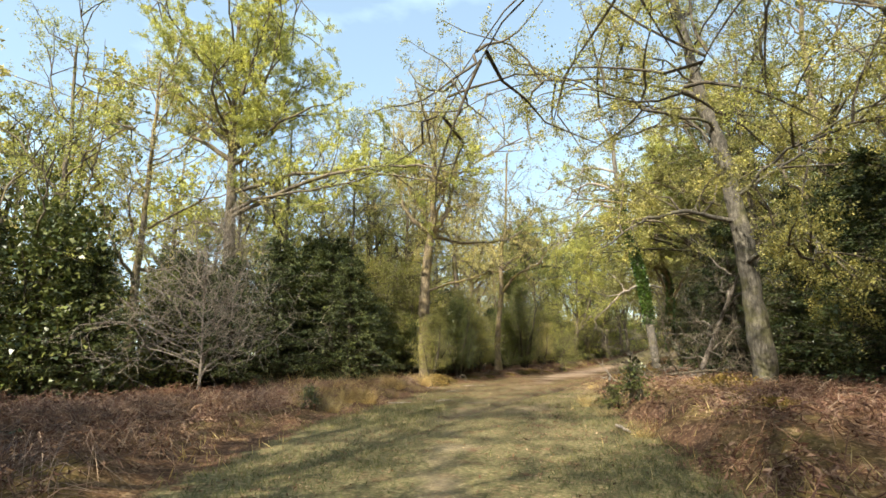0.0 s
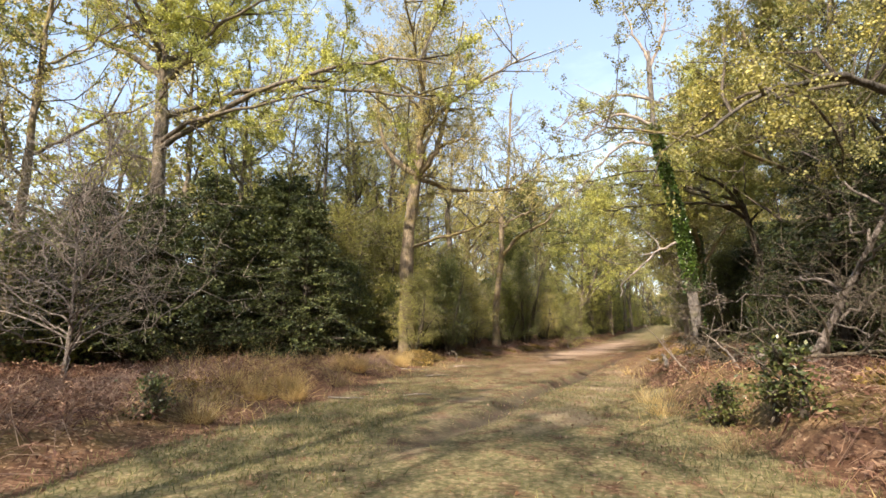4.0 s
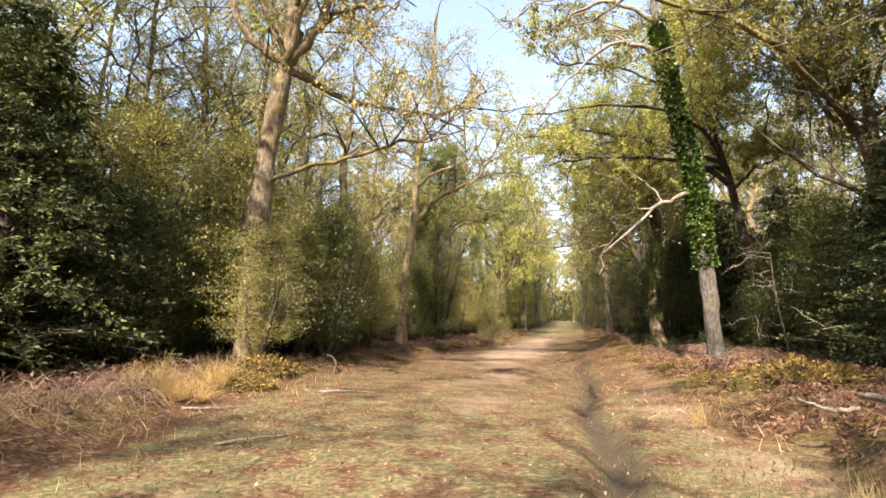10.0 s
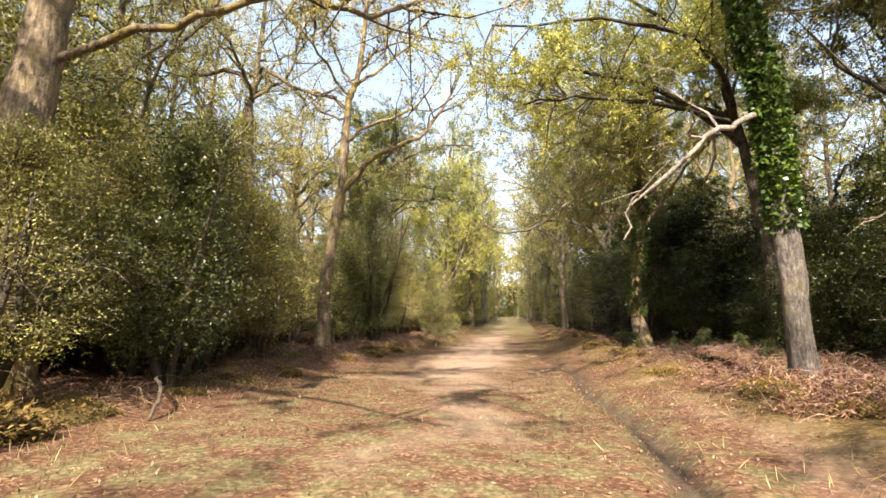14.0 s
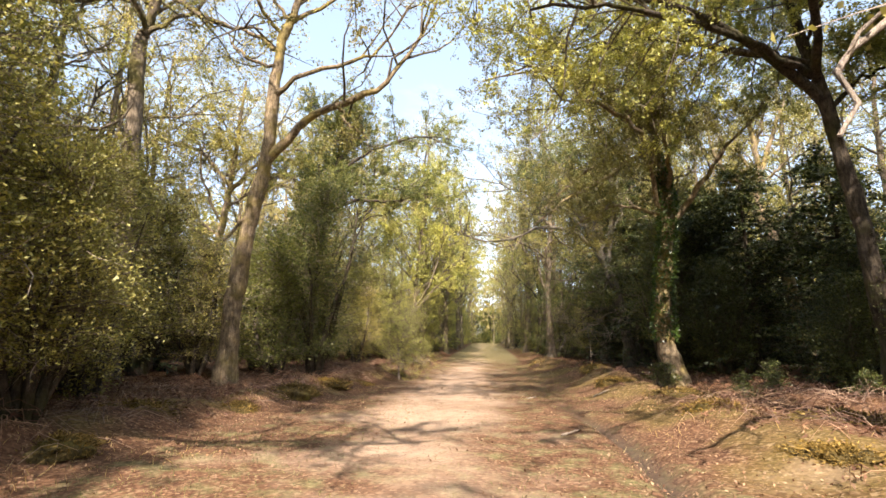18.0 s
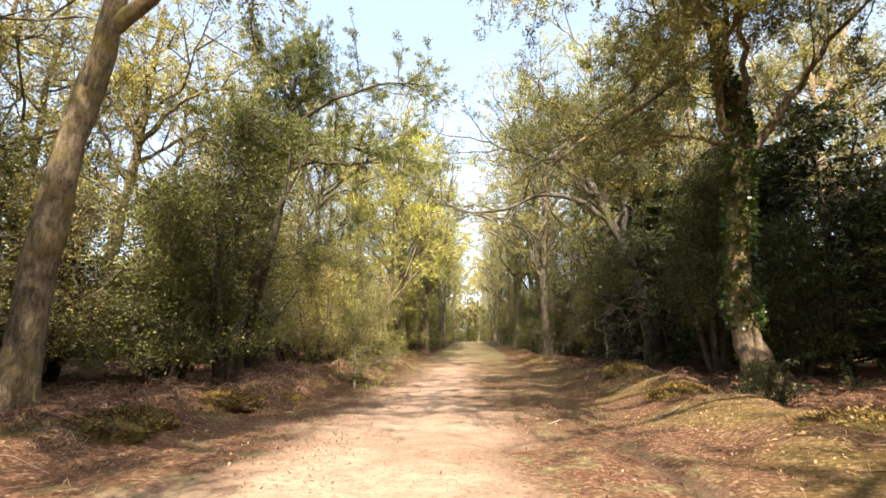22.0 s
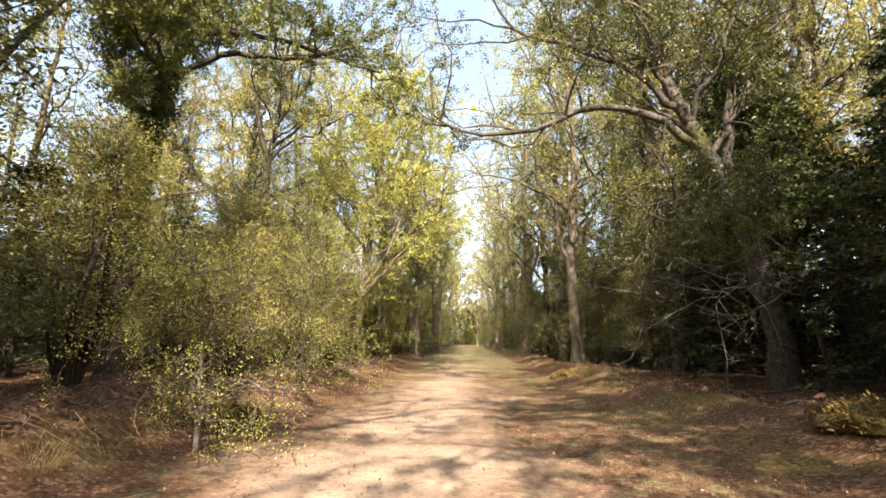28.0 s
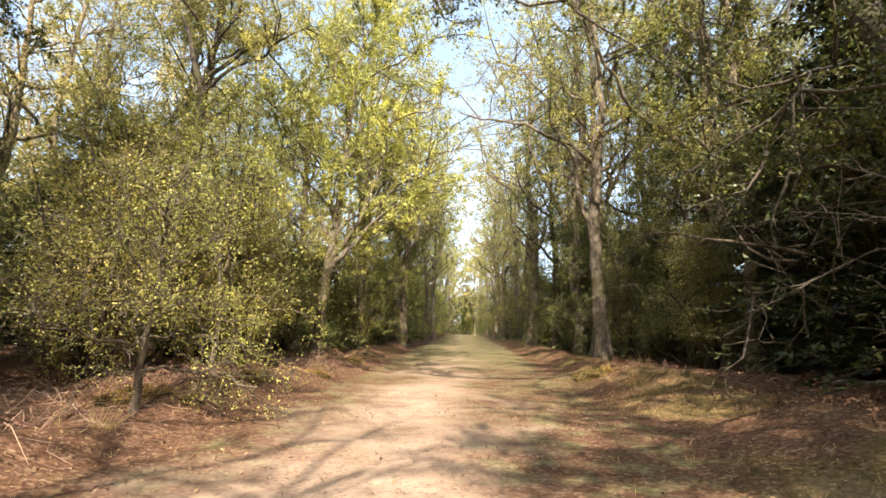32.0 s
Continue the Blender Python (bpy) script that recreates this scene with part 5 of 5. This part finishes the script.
    lane = [(x, y) for y in range(78, 160, 7) for x in (-17.2 + (y % 3) * 0.5, 0.4 - (y % 4) * 0.4)]
    put_copies(thicket, more + lane + [(x, 166 + (x * x) % 5) for x in range(-18, 2, 3)], rng, 0.85, 1.35)
    low = holly("holly_sapling", "low dark green evergreen seedling on the litter", -3.0, 43.4, 0.7, 0.9, 78, LEAF_HOLLY, 26, 26, 0.07, stems=2, tight=0.10, group="seedlings")
    for x, y, s in ((-1.7, 41.3, 0.9), (-0.8, 41.6, 0.7), (-2.1, 45.6, 1.1), (-0.4, 39.0, 0.8), (-1.5, 13.9, 1.3), (-2.2, 14.8, 0.9), (-9.9, 11.0, 0.9), (-0.9, 36.0, 0.8), (0.2, 43.5, 1.0)):
        copy_thing(low, Matrix.Translation((x, y, float(height(x, y)) - 0.03)) @ Matrix.Rotation(x * 7, 4, "Z") @ Matrix.Diagonal((s, s, s, 1)))
    holly("shrub", "small leafy shrub with airy pale twigs", -16.6, 37.8, 2.9, 2.4, 79, LEAF_OLIVE, 70, 26, 0.09, stems=3, cone=0.3, tight=0.16)


woodland()

# ---- things on the ground ----


def log_piece(name, label, pts, r0, r1, mat, category="log", forks=(), sides=9, seed=1, group="fallen wood"):
    """A fallen branch or log, with its stubs; heights are above the ground."""
    rng = np.random.default_rng(seed)
    base = np.array([pts[0][0], pts[0][1], float(height(pts[0][0], pts[0][1]))])
    root = empty(name, *base, label, category, group)

    def line(p):
        return np.array([(x - base[0], y - base[1], z + float(height(x, y)) - base[2]) for x, y, z in p])

    for i, (p, a, b) in enumerate([(pts, r0, r1), *forks]):
        ln = smooth_line(line(p), 16)
        ln[1:-1] += rng.normal(size=(14, 3)) * a * 0.25
        rr = np.linspace(a, b, 16) * (1 + 0.1 * rng.normal(size=16))
        v, q = tubes(ln[None], rr[None], sides)
        n = len(v)
        caps = np.concatenate([[ln[0]], [ln[-1]]])
        i0, i1 = np.arange(sides), np.arange(n - sides, n)
        t0 = np.stack([np.roll(i0, -1), i0, np.full(sides, n)], 1)
        t1 = np.stack([i1, np.roll(i1, -1), np.full(sides, n + 1)], 1)
        part("stem" if i == 0 else "fork", make_mesh("stem", np.vstack([v, caps]), [q, np.vstack([t0, t1])], mat, True), root)
    return root


def bracken(name, label, xr, yr, n, keep, seed, mat, hmax=0.5, lmax=0.95, pinnae=11):
    """A patch of collapsed fronds: arching stems with pinnae on both sides."""
    rng = np.random.default_rng(seed)
    x, y = rng.uniform(*xr, n * 3), rng.uniform(*yr, n * 3)
    w = keep(x, y) * (0.35 + 0.9 * (waves(x, y, 1.1, seed) > -0.05))
    ok = rng.uniform(size=len(x)) < w
    x, y = x[ok][:n], y[ok][:n]
    n = len(x)
    a, L = rng.uniform(0, 6.283, n), rng.uniform(0.35, 1.0, n) * lmax
    H = rng.uniform(0.15, 1.0, n) * hmax
    P = []
    for f, hz in ((0, -0.1), (0.35, 0.75), (0.7, 0.8), (1.0, 0.25)):
        px, py = x + np.cos(a) * L * f + rng.normal(size=n) * 0.03, y + np.sin(a) * L * f + rng.normal(size=n) * 0.03
        P.append(np.stack([px, py, height(px, py) + np.maximum(H * hz + rng.normal(size=n) * 0.03, -0.05 if f == 0 else 0.02)], 1))
    P = np.stack(P, 1)
    sv, sq = tubes(P, np.array([[0.007, 0.006, 0.004, 0.002]]) * np.ones((n, 1)), 3)
    xk = np.tile(np.linspace(0.25, 0.97, pinnae), n) * 2.999
    ii = np.repeat(np.arange(n), pinnae)
    k = xk.astype(int)
    f = (xk - k)[:, None]
    C = P[ii, k] * (1 - f) + P[ii, k + 1] * f
    td = unit(P[ii, k + 1] - P[ii, k])
    side = np.cross(td, np.array([[0, 0, 1.0]])) * np.where(np.arange(len(C)) % 2, 1, -1)[:, None]
    lv, lf = leaves(rng, C, 0.095, 0.30, 0.4, unit(side + td * 0.5 + np.array([0, 0, -0.25])), 0.5, True)
    me = make_mesh(name, np.vstack([sv, lv]), [sq, lf + len(sv)], mat)
    tagged(new(name, me), label, "bracken", kind="stuff")


def off_left(x, y):
    return smooth01((left_edge(y) - x - 0.2) / 1.0)


def off_right(x, y):
    return smooth01((x - right_edge(y) - 0.7) / 1.2)


def undergrowth():
    bracken("dead_bracken", "russet collapsed bracken covering the open bank", (-21, -3.5), (1, 24), 2700, off_left, 91, BRACKEN)
    bracken("dead_bracken", "russet dead bracken among mossy mounds", (-5, 7), (4, 32), 3000, lambda x, y: np.maximum(off_right(x, y), 0.8 * ((x > right_edge(y) + 0.1) & (y < 24))), 92, BRACKEN, 0.35, 0.8)
    bracken("dead_bracken", "thin dead bracken beneath the trees", (-20, -12), (24, 74), 1700, off_left, 93, BRACKEN, 0.3, 0.7)
    bracken("dead_bracken", "flattened dead bracken in leaf litter", (-5.5, 3), (32, 72), 1000, off_right, 94, BRACKEN, 0.22, 0.7)
    bracken("dead_bracken", "tangled dark bracken over mossy mounds", (-4.4, 2.5), (20, 34), 1500, off_right, 95, BRACKEN, 0.34, 0.7)


undergrowth()


def stalks(name, label, xr, yr, n, keep, seed, hmax=0.45):
    """Bent, broken bracken stalks lying across one another."""
    rng = np.random.default_rng(seed)
    x, y = rng.uniform(*xr, n * 3), rng.uniform(*yr, n * 3)
    ok = rng.uniform(size=len(x)) < keep(x, y) * (0.2 + 0.9 * (waves(x, y, 0.8, seed) > 0))
    x, y = x[ok][:n], y[ok][:n]
    n = len(x)
    a, L, H = rng.uniform(0, 6.283, n), rng.uniform(0.35, 1.1, n), rng.uniform(0.1, 1.0, n) ** 1.5 * hmax
    P = []
    for f, hz in ((0, -0.08), (0.3, 0.8), (0.55, 1.0), (1.0, 0.35)):
        px, py = x + np.cos(a) * L * f + rng.normal(size=n) * 0.05, y + np.sin(a) * L * f + rng.normal(size=n) * 0.05
        P.append(np.stack([px, py, height(px, py) + np.maximum(H * hz + rng.normal(size=n) * 0.03, -0.05 if f == 0 else 0.03)], 1))
    v, q = tubes(np.stack(P, 1), np.array([[0.006, 0.0055, 0.0045, 0.002]]) * np.ones((n, 1)), 3)
    tagged(new(name, make_mesh(name, v, [q], STALK)), label, "bracken", kind="stuff")


stalks("bracken_stalks", "pinkish bent bracken stalks tangled on the bank", (-17, -3.5), (2, 22), 5200, off_left, 191)
stalks("bracken_stalks", "pale broken bracken stalks over the mossy bank", (-4.6, 4), (8, 40), 3000, off_right, 192, 0.35)
stalks("bracken_stalks", "thin broken bracken stalks in the leaf litter", (-17, -12), (22, 70), 2200, off_left, 193, 0.3)


def tussock(x, y, seed, n=150, h=0.7, mat=None, label="straw-coloured tussock of tall dry grass"):
    rng = np.random.default_rng(seed)
    root = empty("grass_tussock", x, y, float(height(x, y)) - 0.03, label, "grass", "grass tussocks")
    r, a = np.sqrt(rng.uniform(0, 1, n)) * 0.22, rng.uniform(0, 6.283, n)
    st = np.stack([np.cos(a) * r, np.sin(a) * r, np.zeros(n)], 1)
    d = unit(np.stack([np.cos(a) * 0.45, np.sin(a) * 0.45, np.ones(n)], 1) + rng.normal(size=(n, 3)) * 0.25)
    P = wander(rng, st, d, h * rng.uniform(0.35, 1.15, n), 4, 0.16, -0.12)
    P[..., 2] = np.maximum(P[..., 2], 0.0)
    v, q = tubes(P, np.array([[0.0035, 0.003, 0.0022, 0.001]]) * np.ones((n, 1)), 3)
    part("grass_tuft", make_mesh("grass_tuft", v, [q], mat or STRAW), root, kind="stuff")
    return root


def tussocks():
    rng = np.random.default_rng(5)
    p = tussock(-12.6, 16.4, 1, 220, 0.62)
    q = tussock(-13.4, 14.2, 2, 70, 0.95)
    r = tussock(-3.0, 15.6, 3, 90, 0.5)
    spots = [(-12.0, 15.2), (-13.2, 17.6), (-12.9, 19.2), (-11.6, 14.0), (-13.8, 20.3), (-14.8, 16.0), (-12.2, 18.2), (-10.9, 12.8), (-14.2, 18.8), (-15.4, 15.0), (-9.6, 11.6), (-13.6, 22.2), (-16.6, 17.4), (-11.0, 14.9)]
    for i, (x, y) in enumerate(spots):
        s = rng.uniform(0.6, 1.1)
        copy_thing((p, q)[i % 3 == 0], Matrix.Translation((x, y, float(height(x, y)) - 0.03)) @ Matrix.Rotation(i * 1.7, 4, "Z") @ Matrix.Diagonal((s, s, s, 1)))
    for i in range(34):
        y = rng.uniform(11, 25)
        x = float(left_edge(y)) - rng.uniform(0.1, 2.2)
        s = rng.uniform(0.55, 1.05)
        copy_thing((p, q)[i % 4 == 0], Matrix.Translation((x, y, float(height(x, y)) - 0.03)) @ Matrix.Rotation(i * 1.3, 4, "Z") @ Matrix.Diagonal((s, s, s, 1)))
    for i, (x, y) in enumerate([(-3.4, 17.0), (-2.2, 13.2), (-3.9, 20.6), (-4.4, 23.8), (-1.0, 10.2), (-12.9, 56.2), (-12.8, 59.6), (-13.3, 66.0), (-12.8, 48.6), (-13.8, 53.6), (-4.3, 62.4), (-4.6, 61.8), (-4.0, 63.2), (-4.8, 63.0)]):
        s = rng.uniform(0.5, 0.9)
        copy_thing(r, Matrix.Translation((x, y, float(height(x, y)) - 0.03)) @ Matrix.Rotation(i * 2.1, 4, "Z") @ Matrix.Diagonal((s, s, s, 1)))


tussocks()


def hummock(x, y, w, h, seed):
    """A mossy lump with a ragged skin of short shoots."""
    rng = np.random.default_rng(seed)
    root = empty("moss_hummock", x, y, float(height(x, y)) - 0.12, "mossy brown hummock tufted with dead bracken", "moss hummock", "moss hummocks", rng.uniform(0, 6))
    n, m = 22, 9
    a, t = np.meshgrid(np.linspace(0, 2 * np.pi, n, endpoint=False), np.linspace(0, 1, m))
    r = w * 0.5 * np.cos(t * np.pi / 2) ** 0.7 * (1 + 0.22 * np.sin(a * 2 + seed) + 0.12 * np.sin(a * 5 + seed * 2 + t * 6))
    z = h * np.sin(t * np.pi / 2) * (1 + 0.16 * np.sin(a * 3 + seed * 3)) - 0.10 * (t == 0)
    v = np.stack([np.cos(a) * r, np.sin(a) * r, z], -1).reshape(-1, 3) + rng.normal(size=(n * m, 3)) * 0.04
    i = np.arange(n * m).reshape(m, n)
    q = np.stack([i[:-1], np.roll(i, -1, 1)[:-1], np.roll(i, -1, 1)[1:], i[1:]], -1).reshape(-1, 4)
    part("mound", make_mesh("mound", v, [q], MOSSY, True), root)
    k = rng.integers(0, len(v), 3600)
    C = v[k] * rng.uniform(0.92, 1.03, (3600, 1)) + rng.normal(size=(3600, 3)) * 0.07
    lv, lf = leaves(rng, C, 0.10, 0.35, 0.2, unit(C * np.array([1, 1, 1.5])), 0.8, True)
    part("moss_fuzz", make_mesh("moss_fuzz", lv, [lf], LEAF_MOSS), root, kind="stuff")
    return root


def hummocks():
    rng = np.random.default_rng(8)
    ps = [hummock(0.6, 16.0, 2.0, 0.42, 1), hummock(-13.9, 26.4, 1.5, 0.36, 2), hummock(-2.4, 25.8, 1.8, 0.34, 3)]
    spots = [(0.9, 13.4), (1.2, 11.0), (-13.4, 24.6), (-14.2, 28.2), (-13.9, 30.2), (-14.1, 32.2), (-13.8, 34.2), (-14.6, 36.6), (-13.7, 38.6), (-13.5, 41.4), (-13.6, 44.2), (-13.0, 46.6), (-1.6, 24.4), (-2.9, 28.8), (-3.6, 38.4), (-3.3, 41.0),
             (-13.2, 60.8), (-13.0, 64.4), (-13.7, 58.2), (-13.3, 70.2), (-3.9, 66.6), (-12.6, 13.6), (-14.8, 19.6), (-13.3, 21.2), (-12.9, 52.6), (-3.9, 45.2), (-2.2, 30.4), (-3.4, 30.8), (-1.4, 27.6), (-0.4, 30.6), (-2.8, 33.8), (-3.9, 34.6), (-1.2, 34.2), (-2.4, 36.8), (-3.6, 26.6), (-1.0, 22.6), (0.4, 26.8), (-2.6, 22.8), (-2.0, 48.6), (-3.4, 50.4)]
    for i, (x, y) in enumerate(spots):
        s = rng.uniform(0.45, 0.85)
        copy_thing(ps[i % 3], Matrix.Translation((x, y, float(height(x, y)) - 0.12)) @ Matrix.Rotation(i * 1.9, 4, "Z") @ Matrix.Diagonal((s * 1.1, s, s * rng.uniform(0.55, 0.95), 1)))


hummocks()


def fallen_wood():
    log_piece("dead_branch", "bleached forked branch fallen beside the track", [(-3.3, 21.9, 0.5), (-3.25, 21.5, 0.44), (-3.2, 21.1, 0.34), (-3.15, 20.7, 0.2)], 0.035, 0.05, BARK_DEAD, "branch", [([(-3.4, 21.7, 0.43), (-3.6, 21.9, 0.55), (-3.75, 22.3, 0.62)], 0.03, 0.012)], seed=2)
    log_piece("tree_stump", "broken dark stump with a splintered pale top", [(-1.9, 20.9, -0.1), (-2.0, 20.85, 0.4), (-2.1, 20.8, 0.8), (-2.2, 20.75, 1.15)], 0.26, 0.11, BARK_DARK, "stump", [([(-2.1, 20.8, 0.7), (-2.4, 20.7, 0.85), (-2.65, 20.65, 0.84)], 0.07, 0.04), ([(-2.0, 20.8, 0.5), (-1.6, 20.7, 0.2), (-1.2, 20.6, 0.0)], 0.08, 0.05)], seed=3)
    log_piece("dead_branch", "dry stick lying in leaf litter", [(-1.65, 11.2, 0.06), (-1.5, 10.9, 0.07), (-1.3, 10.5, 0.04)], 0.035, 0.02, BARK_DEAD, "branch", seed=4)
    for i, (a, b) in enumerate([((-9.9, 15.1), (-9.1, 15.3)), ((-8.5, 16.0), (-8.0, 16.5)), ((-11.5, 25.0), (-10.3, 25.3)), ((-6.9, 37.0), (-6.5, 37.6)), ((-10.4, 20.6), (-9.9, 21.3)), ((-5.0, 43.6), (-4.4, 44.0)), ((-7.0, 43.3), (-6.7, 43.9)), ((-12.2, 22.0), (-11.6, 22.9)), ((-3.4, 52.6), (-2.6, 53.2)), ((-3.2, 55.8), (-2.0, 56.0))]):
        m = ((a[0] + b[0]) / 2 + 0.05, (a[1] + b[1]) / 2 - 0.05)
        log_piece("dead_branch", "thin bare stick lying on the ground", [(*a, 0.02), (*m, 0.045), (*b, 0.02)], 0.022, 0.010, BARK_DEAD, "branch", [([(*m, 0.04), (m[0] + 0.12, m[1] + 0.15, 0.06)], 0.010, 0.005)], sides=6, seed=20 + i)
    log_piece("dead_branch", "dark bent branch propped on the mossy bank", [(-13.7, 29.4, 0.35), (-13.3, 29.0, 0.38), (-13.0, 28.6, 0.25), (-12.9, 28.3, 0.02)], 0.03, 0.025, BARK_TWIG, "branch", sides=7, seed=40)
    log_piece("dead_branch", "pale bent stick standing on the mound", [(-3.3, 27.0, 0.05), (-3.0, 27.2, 0.62), (-2.7, 26.8, 0.3), (-2.3, 26.4, 0.12)], 0.012, 0.008, BARK_DEAD, "branch", sides=6, seed=41)
    log_piece("fallen_limb", "bleached fallen limb with broken upturned forks", [(-1.5, 19.7, 0.16), (-0.6, 19.5, 0.3), (0.3, 19.4, 0.42), (1.2, 19.6, 0.5)], 0.06, 0.04, BARK_TWIG, "branch",
              [([(-0.6, 19.5, 0.3), (-0.9, 19.1, 0.9), (-1.4, 18.8, 1.5)], 0.04, 0.012), ([(0.1, 19.4, 0.4), (0.0, 19.0, 1.1), (-0.4, 18.7, 1.9)], 0.035, 0.010), ([(-1.2, 19.6, 0.2), (-1.8, 19.3, 0.5), (-2.4, 19.2, 0.9)], 0.04, 0.012), ([(0.6, 19.4, 0.45), (0.9, 18.9, 1.0), (0.8, 18.5, 1.7)], 0.03, 0.008)], seed=46)
    log_piece("rotten_log", "grey rotting log half sunk in bracken", [(-0.7, 24.9, 0.12), (-0.2, 24.6, 0.2), (0.3, 24.2, 0.15)], 0.22, 0.17, BARK_DEAD, "log", seed=44)
    log_piece("tree_stump", "short rotten stump among hollies", [(4.3, 60.2, -0.1), (4.25, 60.2, 0.5), (4.1, 60.2, 1.3)], 0.2, 0.14, BARK_PALE, "stump", seed=42)
    log_piece("dead_branch", "long fallen branch in the shaded litter", [(-0.6, 61.6, 0.1), (0.6, 61.2, 0.14), (1.8, 60.4, 0.1)], 0.06, 0.03, BARK_DEAD, "branch", seed=43)
    for i, (x, y, dx, dy, h) in enumerate(((-2.6, 19.6, -0.9, -0.5, 1.5), (-2.3, 20.0, 0.3, -0.9, 1.2), (-1.6, 19.3, -0.7, -0.3, 0.9), (-1.0, 19.9, -0.2, -1.1, 1.5), (-1.2, 18.9, 0.5, -0.6, 1.0))):
        log_piece("dead_branch", "bare pale fallen limb with upturned twigs", [(x, y, 0.0), (x + dx * 0.35, y + dy * 0.35, h * 0.45), (x + dx, y + dy, h)], 0.03, 0.006, BARK_DEAD, "branch",
                  [([(x + dx * 0.35, y + dy * 0.35, h * 0.45), (x + dx * 0.3 - 0.3, y + dy * 0.5, h * 0.8)], 0.012, 0.004), ([(x + dx * 0.6, y + dy * 0.6, h * 0.7), (x + dx * 0.9 + 0.3, y + dy * 0.7, h * 0.85)], 0.009, 0.003)], sides=6, seed=50 + i)


fallen_wood()


def litter():
    rng = np.random.default_rng(21)
    n = 250000
    y = 1 + 62 * rng.uniform(size=n) ** 1.0
    x = rng.uniform(-18.5, 3.5, n)
    inside = (x > left_edge(y)) & (x < right_edge(y))
    core = np.exp(-((x - np.interp(y, [0, 14, 30, 40], [-0.6, -6.6, -8.8, -9.2])) / 1.6) ** 2)
    w = np.where(inside, 0.55 - 0.45 * core, 0.75) * np.clip(0.45 + 1.3 * waves(x, y, 1.3, 31), 0.05, 1)
    ok = rng.uniform(size=n) < w
    x, y = x[ok], y[ok]
    C = np.stack([x, y, height(x, y) + 0.008], 1)
    lv, lf = leaves(rng, C, 0.043, 0.6, 1.6)
    lv[:, 2] = np.maximum(lv[:, 2], height(lv[:, 0], lv[:, 1]) + 0.004)
    tagged(new("fallen_leaves", make_mesh("fallen_leaves", lv, [lf], LEAF_DEAD)), "brown curled oak leaves scattered over track and banks", "leaf litter", kind="stuff")
    n = 480000
    y, x = 1 + 66 * rng.uniform(size=n), rng.uniform(-13.5, 1.5, n)
    inside = smooth01((x - left_edge(y)) / 0.6 + 0.4) * smooth01((right_edge(y) - x) / 0.6 + 0.6)
    core = np.exp(-((x - np.interp(y, [0, 14, 30, 40], [-0.6, -6.6, -8.8, -9.2])) / np.interp(y, [0, 25, 40], [0.5, 0.9, 1.9])) ** 2)
    w = inside * (1 - 0.93 * core) * np.clip(0.3 + 1.6 * waves(x, y, 0.9, 35), 0.04, 1) * np.interp(y, [0, 12, 20, 40], [1.6, 1.4, 0.7, 0.4])
    ok = rng.uniform(size=n) < w
    x, y = x[ok], y[ok]
    C = np.stack([x, y, height(x, y) - 0.005], 1)
    d = np.stack([rng.normal(size=len(x)) * 0.5, rng.normal(size=len(x)) * 0.5, np.ones(len(x))], 1)
    lv, lf = leaves(rng, C, np.interp(y, [0, 14, 24], [0.085, 0.08, 0.06]), 0.10, 0.0, unit(d), 0.3, True)
    tagged(new("short_grass", make_mesh("short_grass", lv, [lf], GRASS)), "short sparse grass growing along the track", "grass", kind="stuff")
    n = 90000
    y, x = 4 + 68 * rng.uniform(size=n), rng.uniform(-17, 2.5, n)
    dl, dr = left_edge(y) - x, x - right_edge(y)
    w = (np.exp(-((dl - 0.6) / 1.1) ** 2) + 0.8 * np.exp(-((dr - 0.7) / 1.2) ** 2)) * np.clip(0.35 + 1.5 * waves(x, y, 1.0, 41), 0.03, 1)
    ok = rng.uniform(size=n) < w
    x, y = x[ok], y[ok]
    C = np.stack([x, y, height(x, y) - 0.01], 1)
    d = np.stack([rng.normal(size=len(x)) * 0.8, rng.normal(size=len(x)) * 0.6, np.ones(len(x))], 1)
    lv, lf = leaves(rng, C, np.interp(y, [8, 24, 32], [0.24, 0.20, 0.12]), 0.05, 0.0, unit(d), 0.35, True)
    tagged(new("dry_grass", make_mesh("dry_grass", lv, [lf], STRAW)), "thin straw-coloured dry grass along both banks", "grass", kind="stuff")


litter()
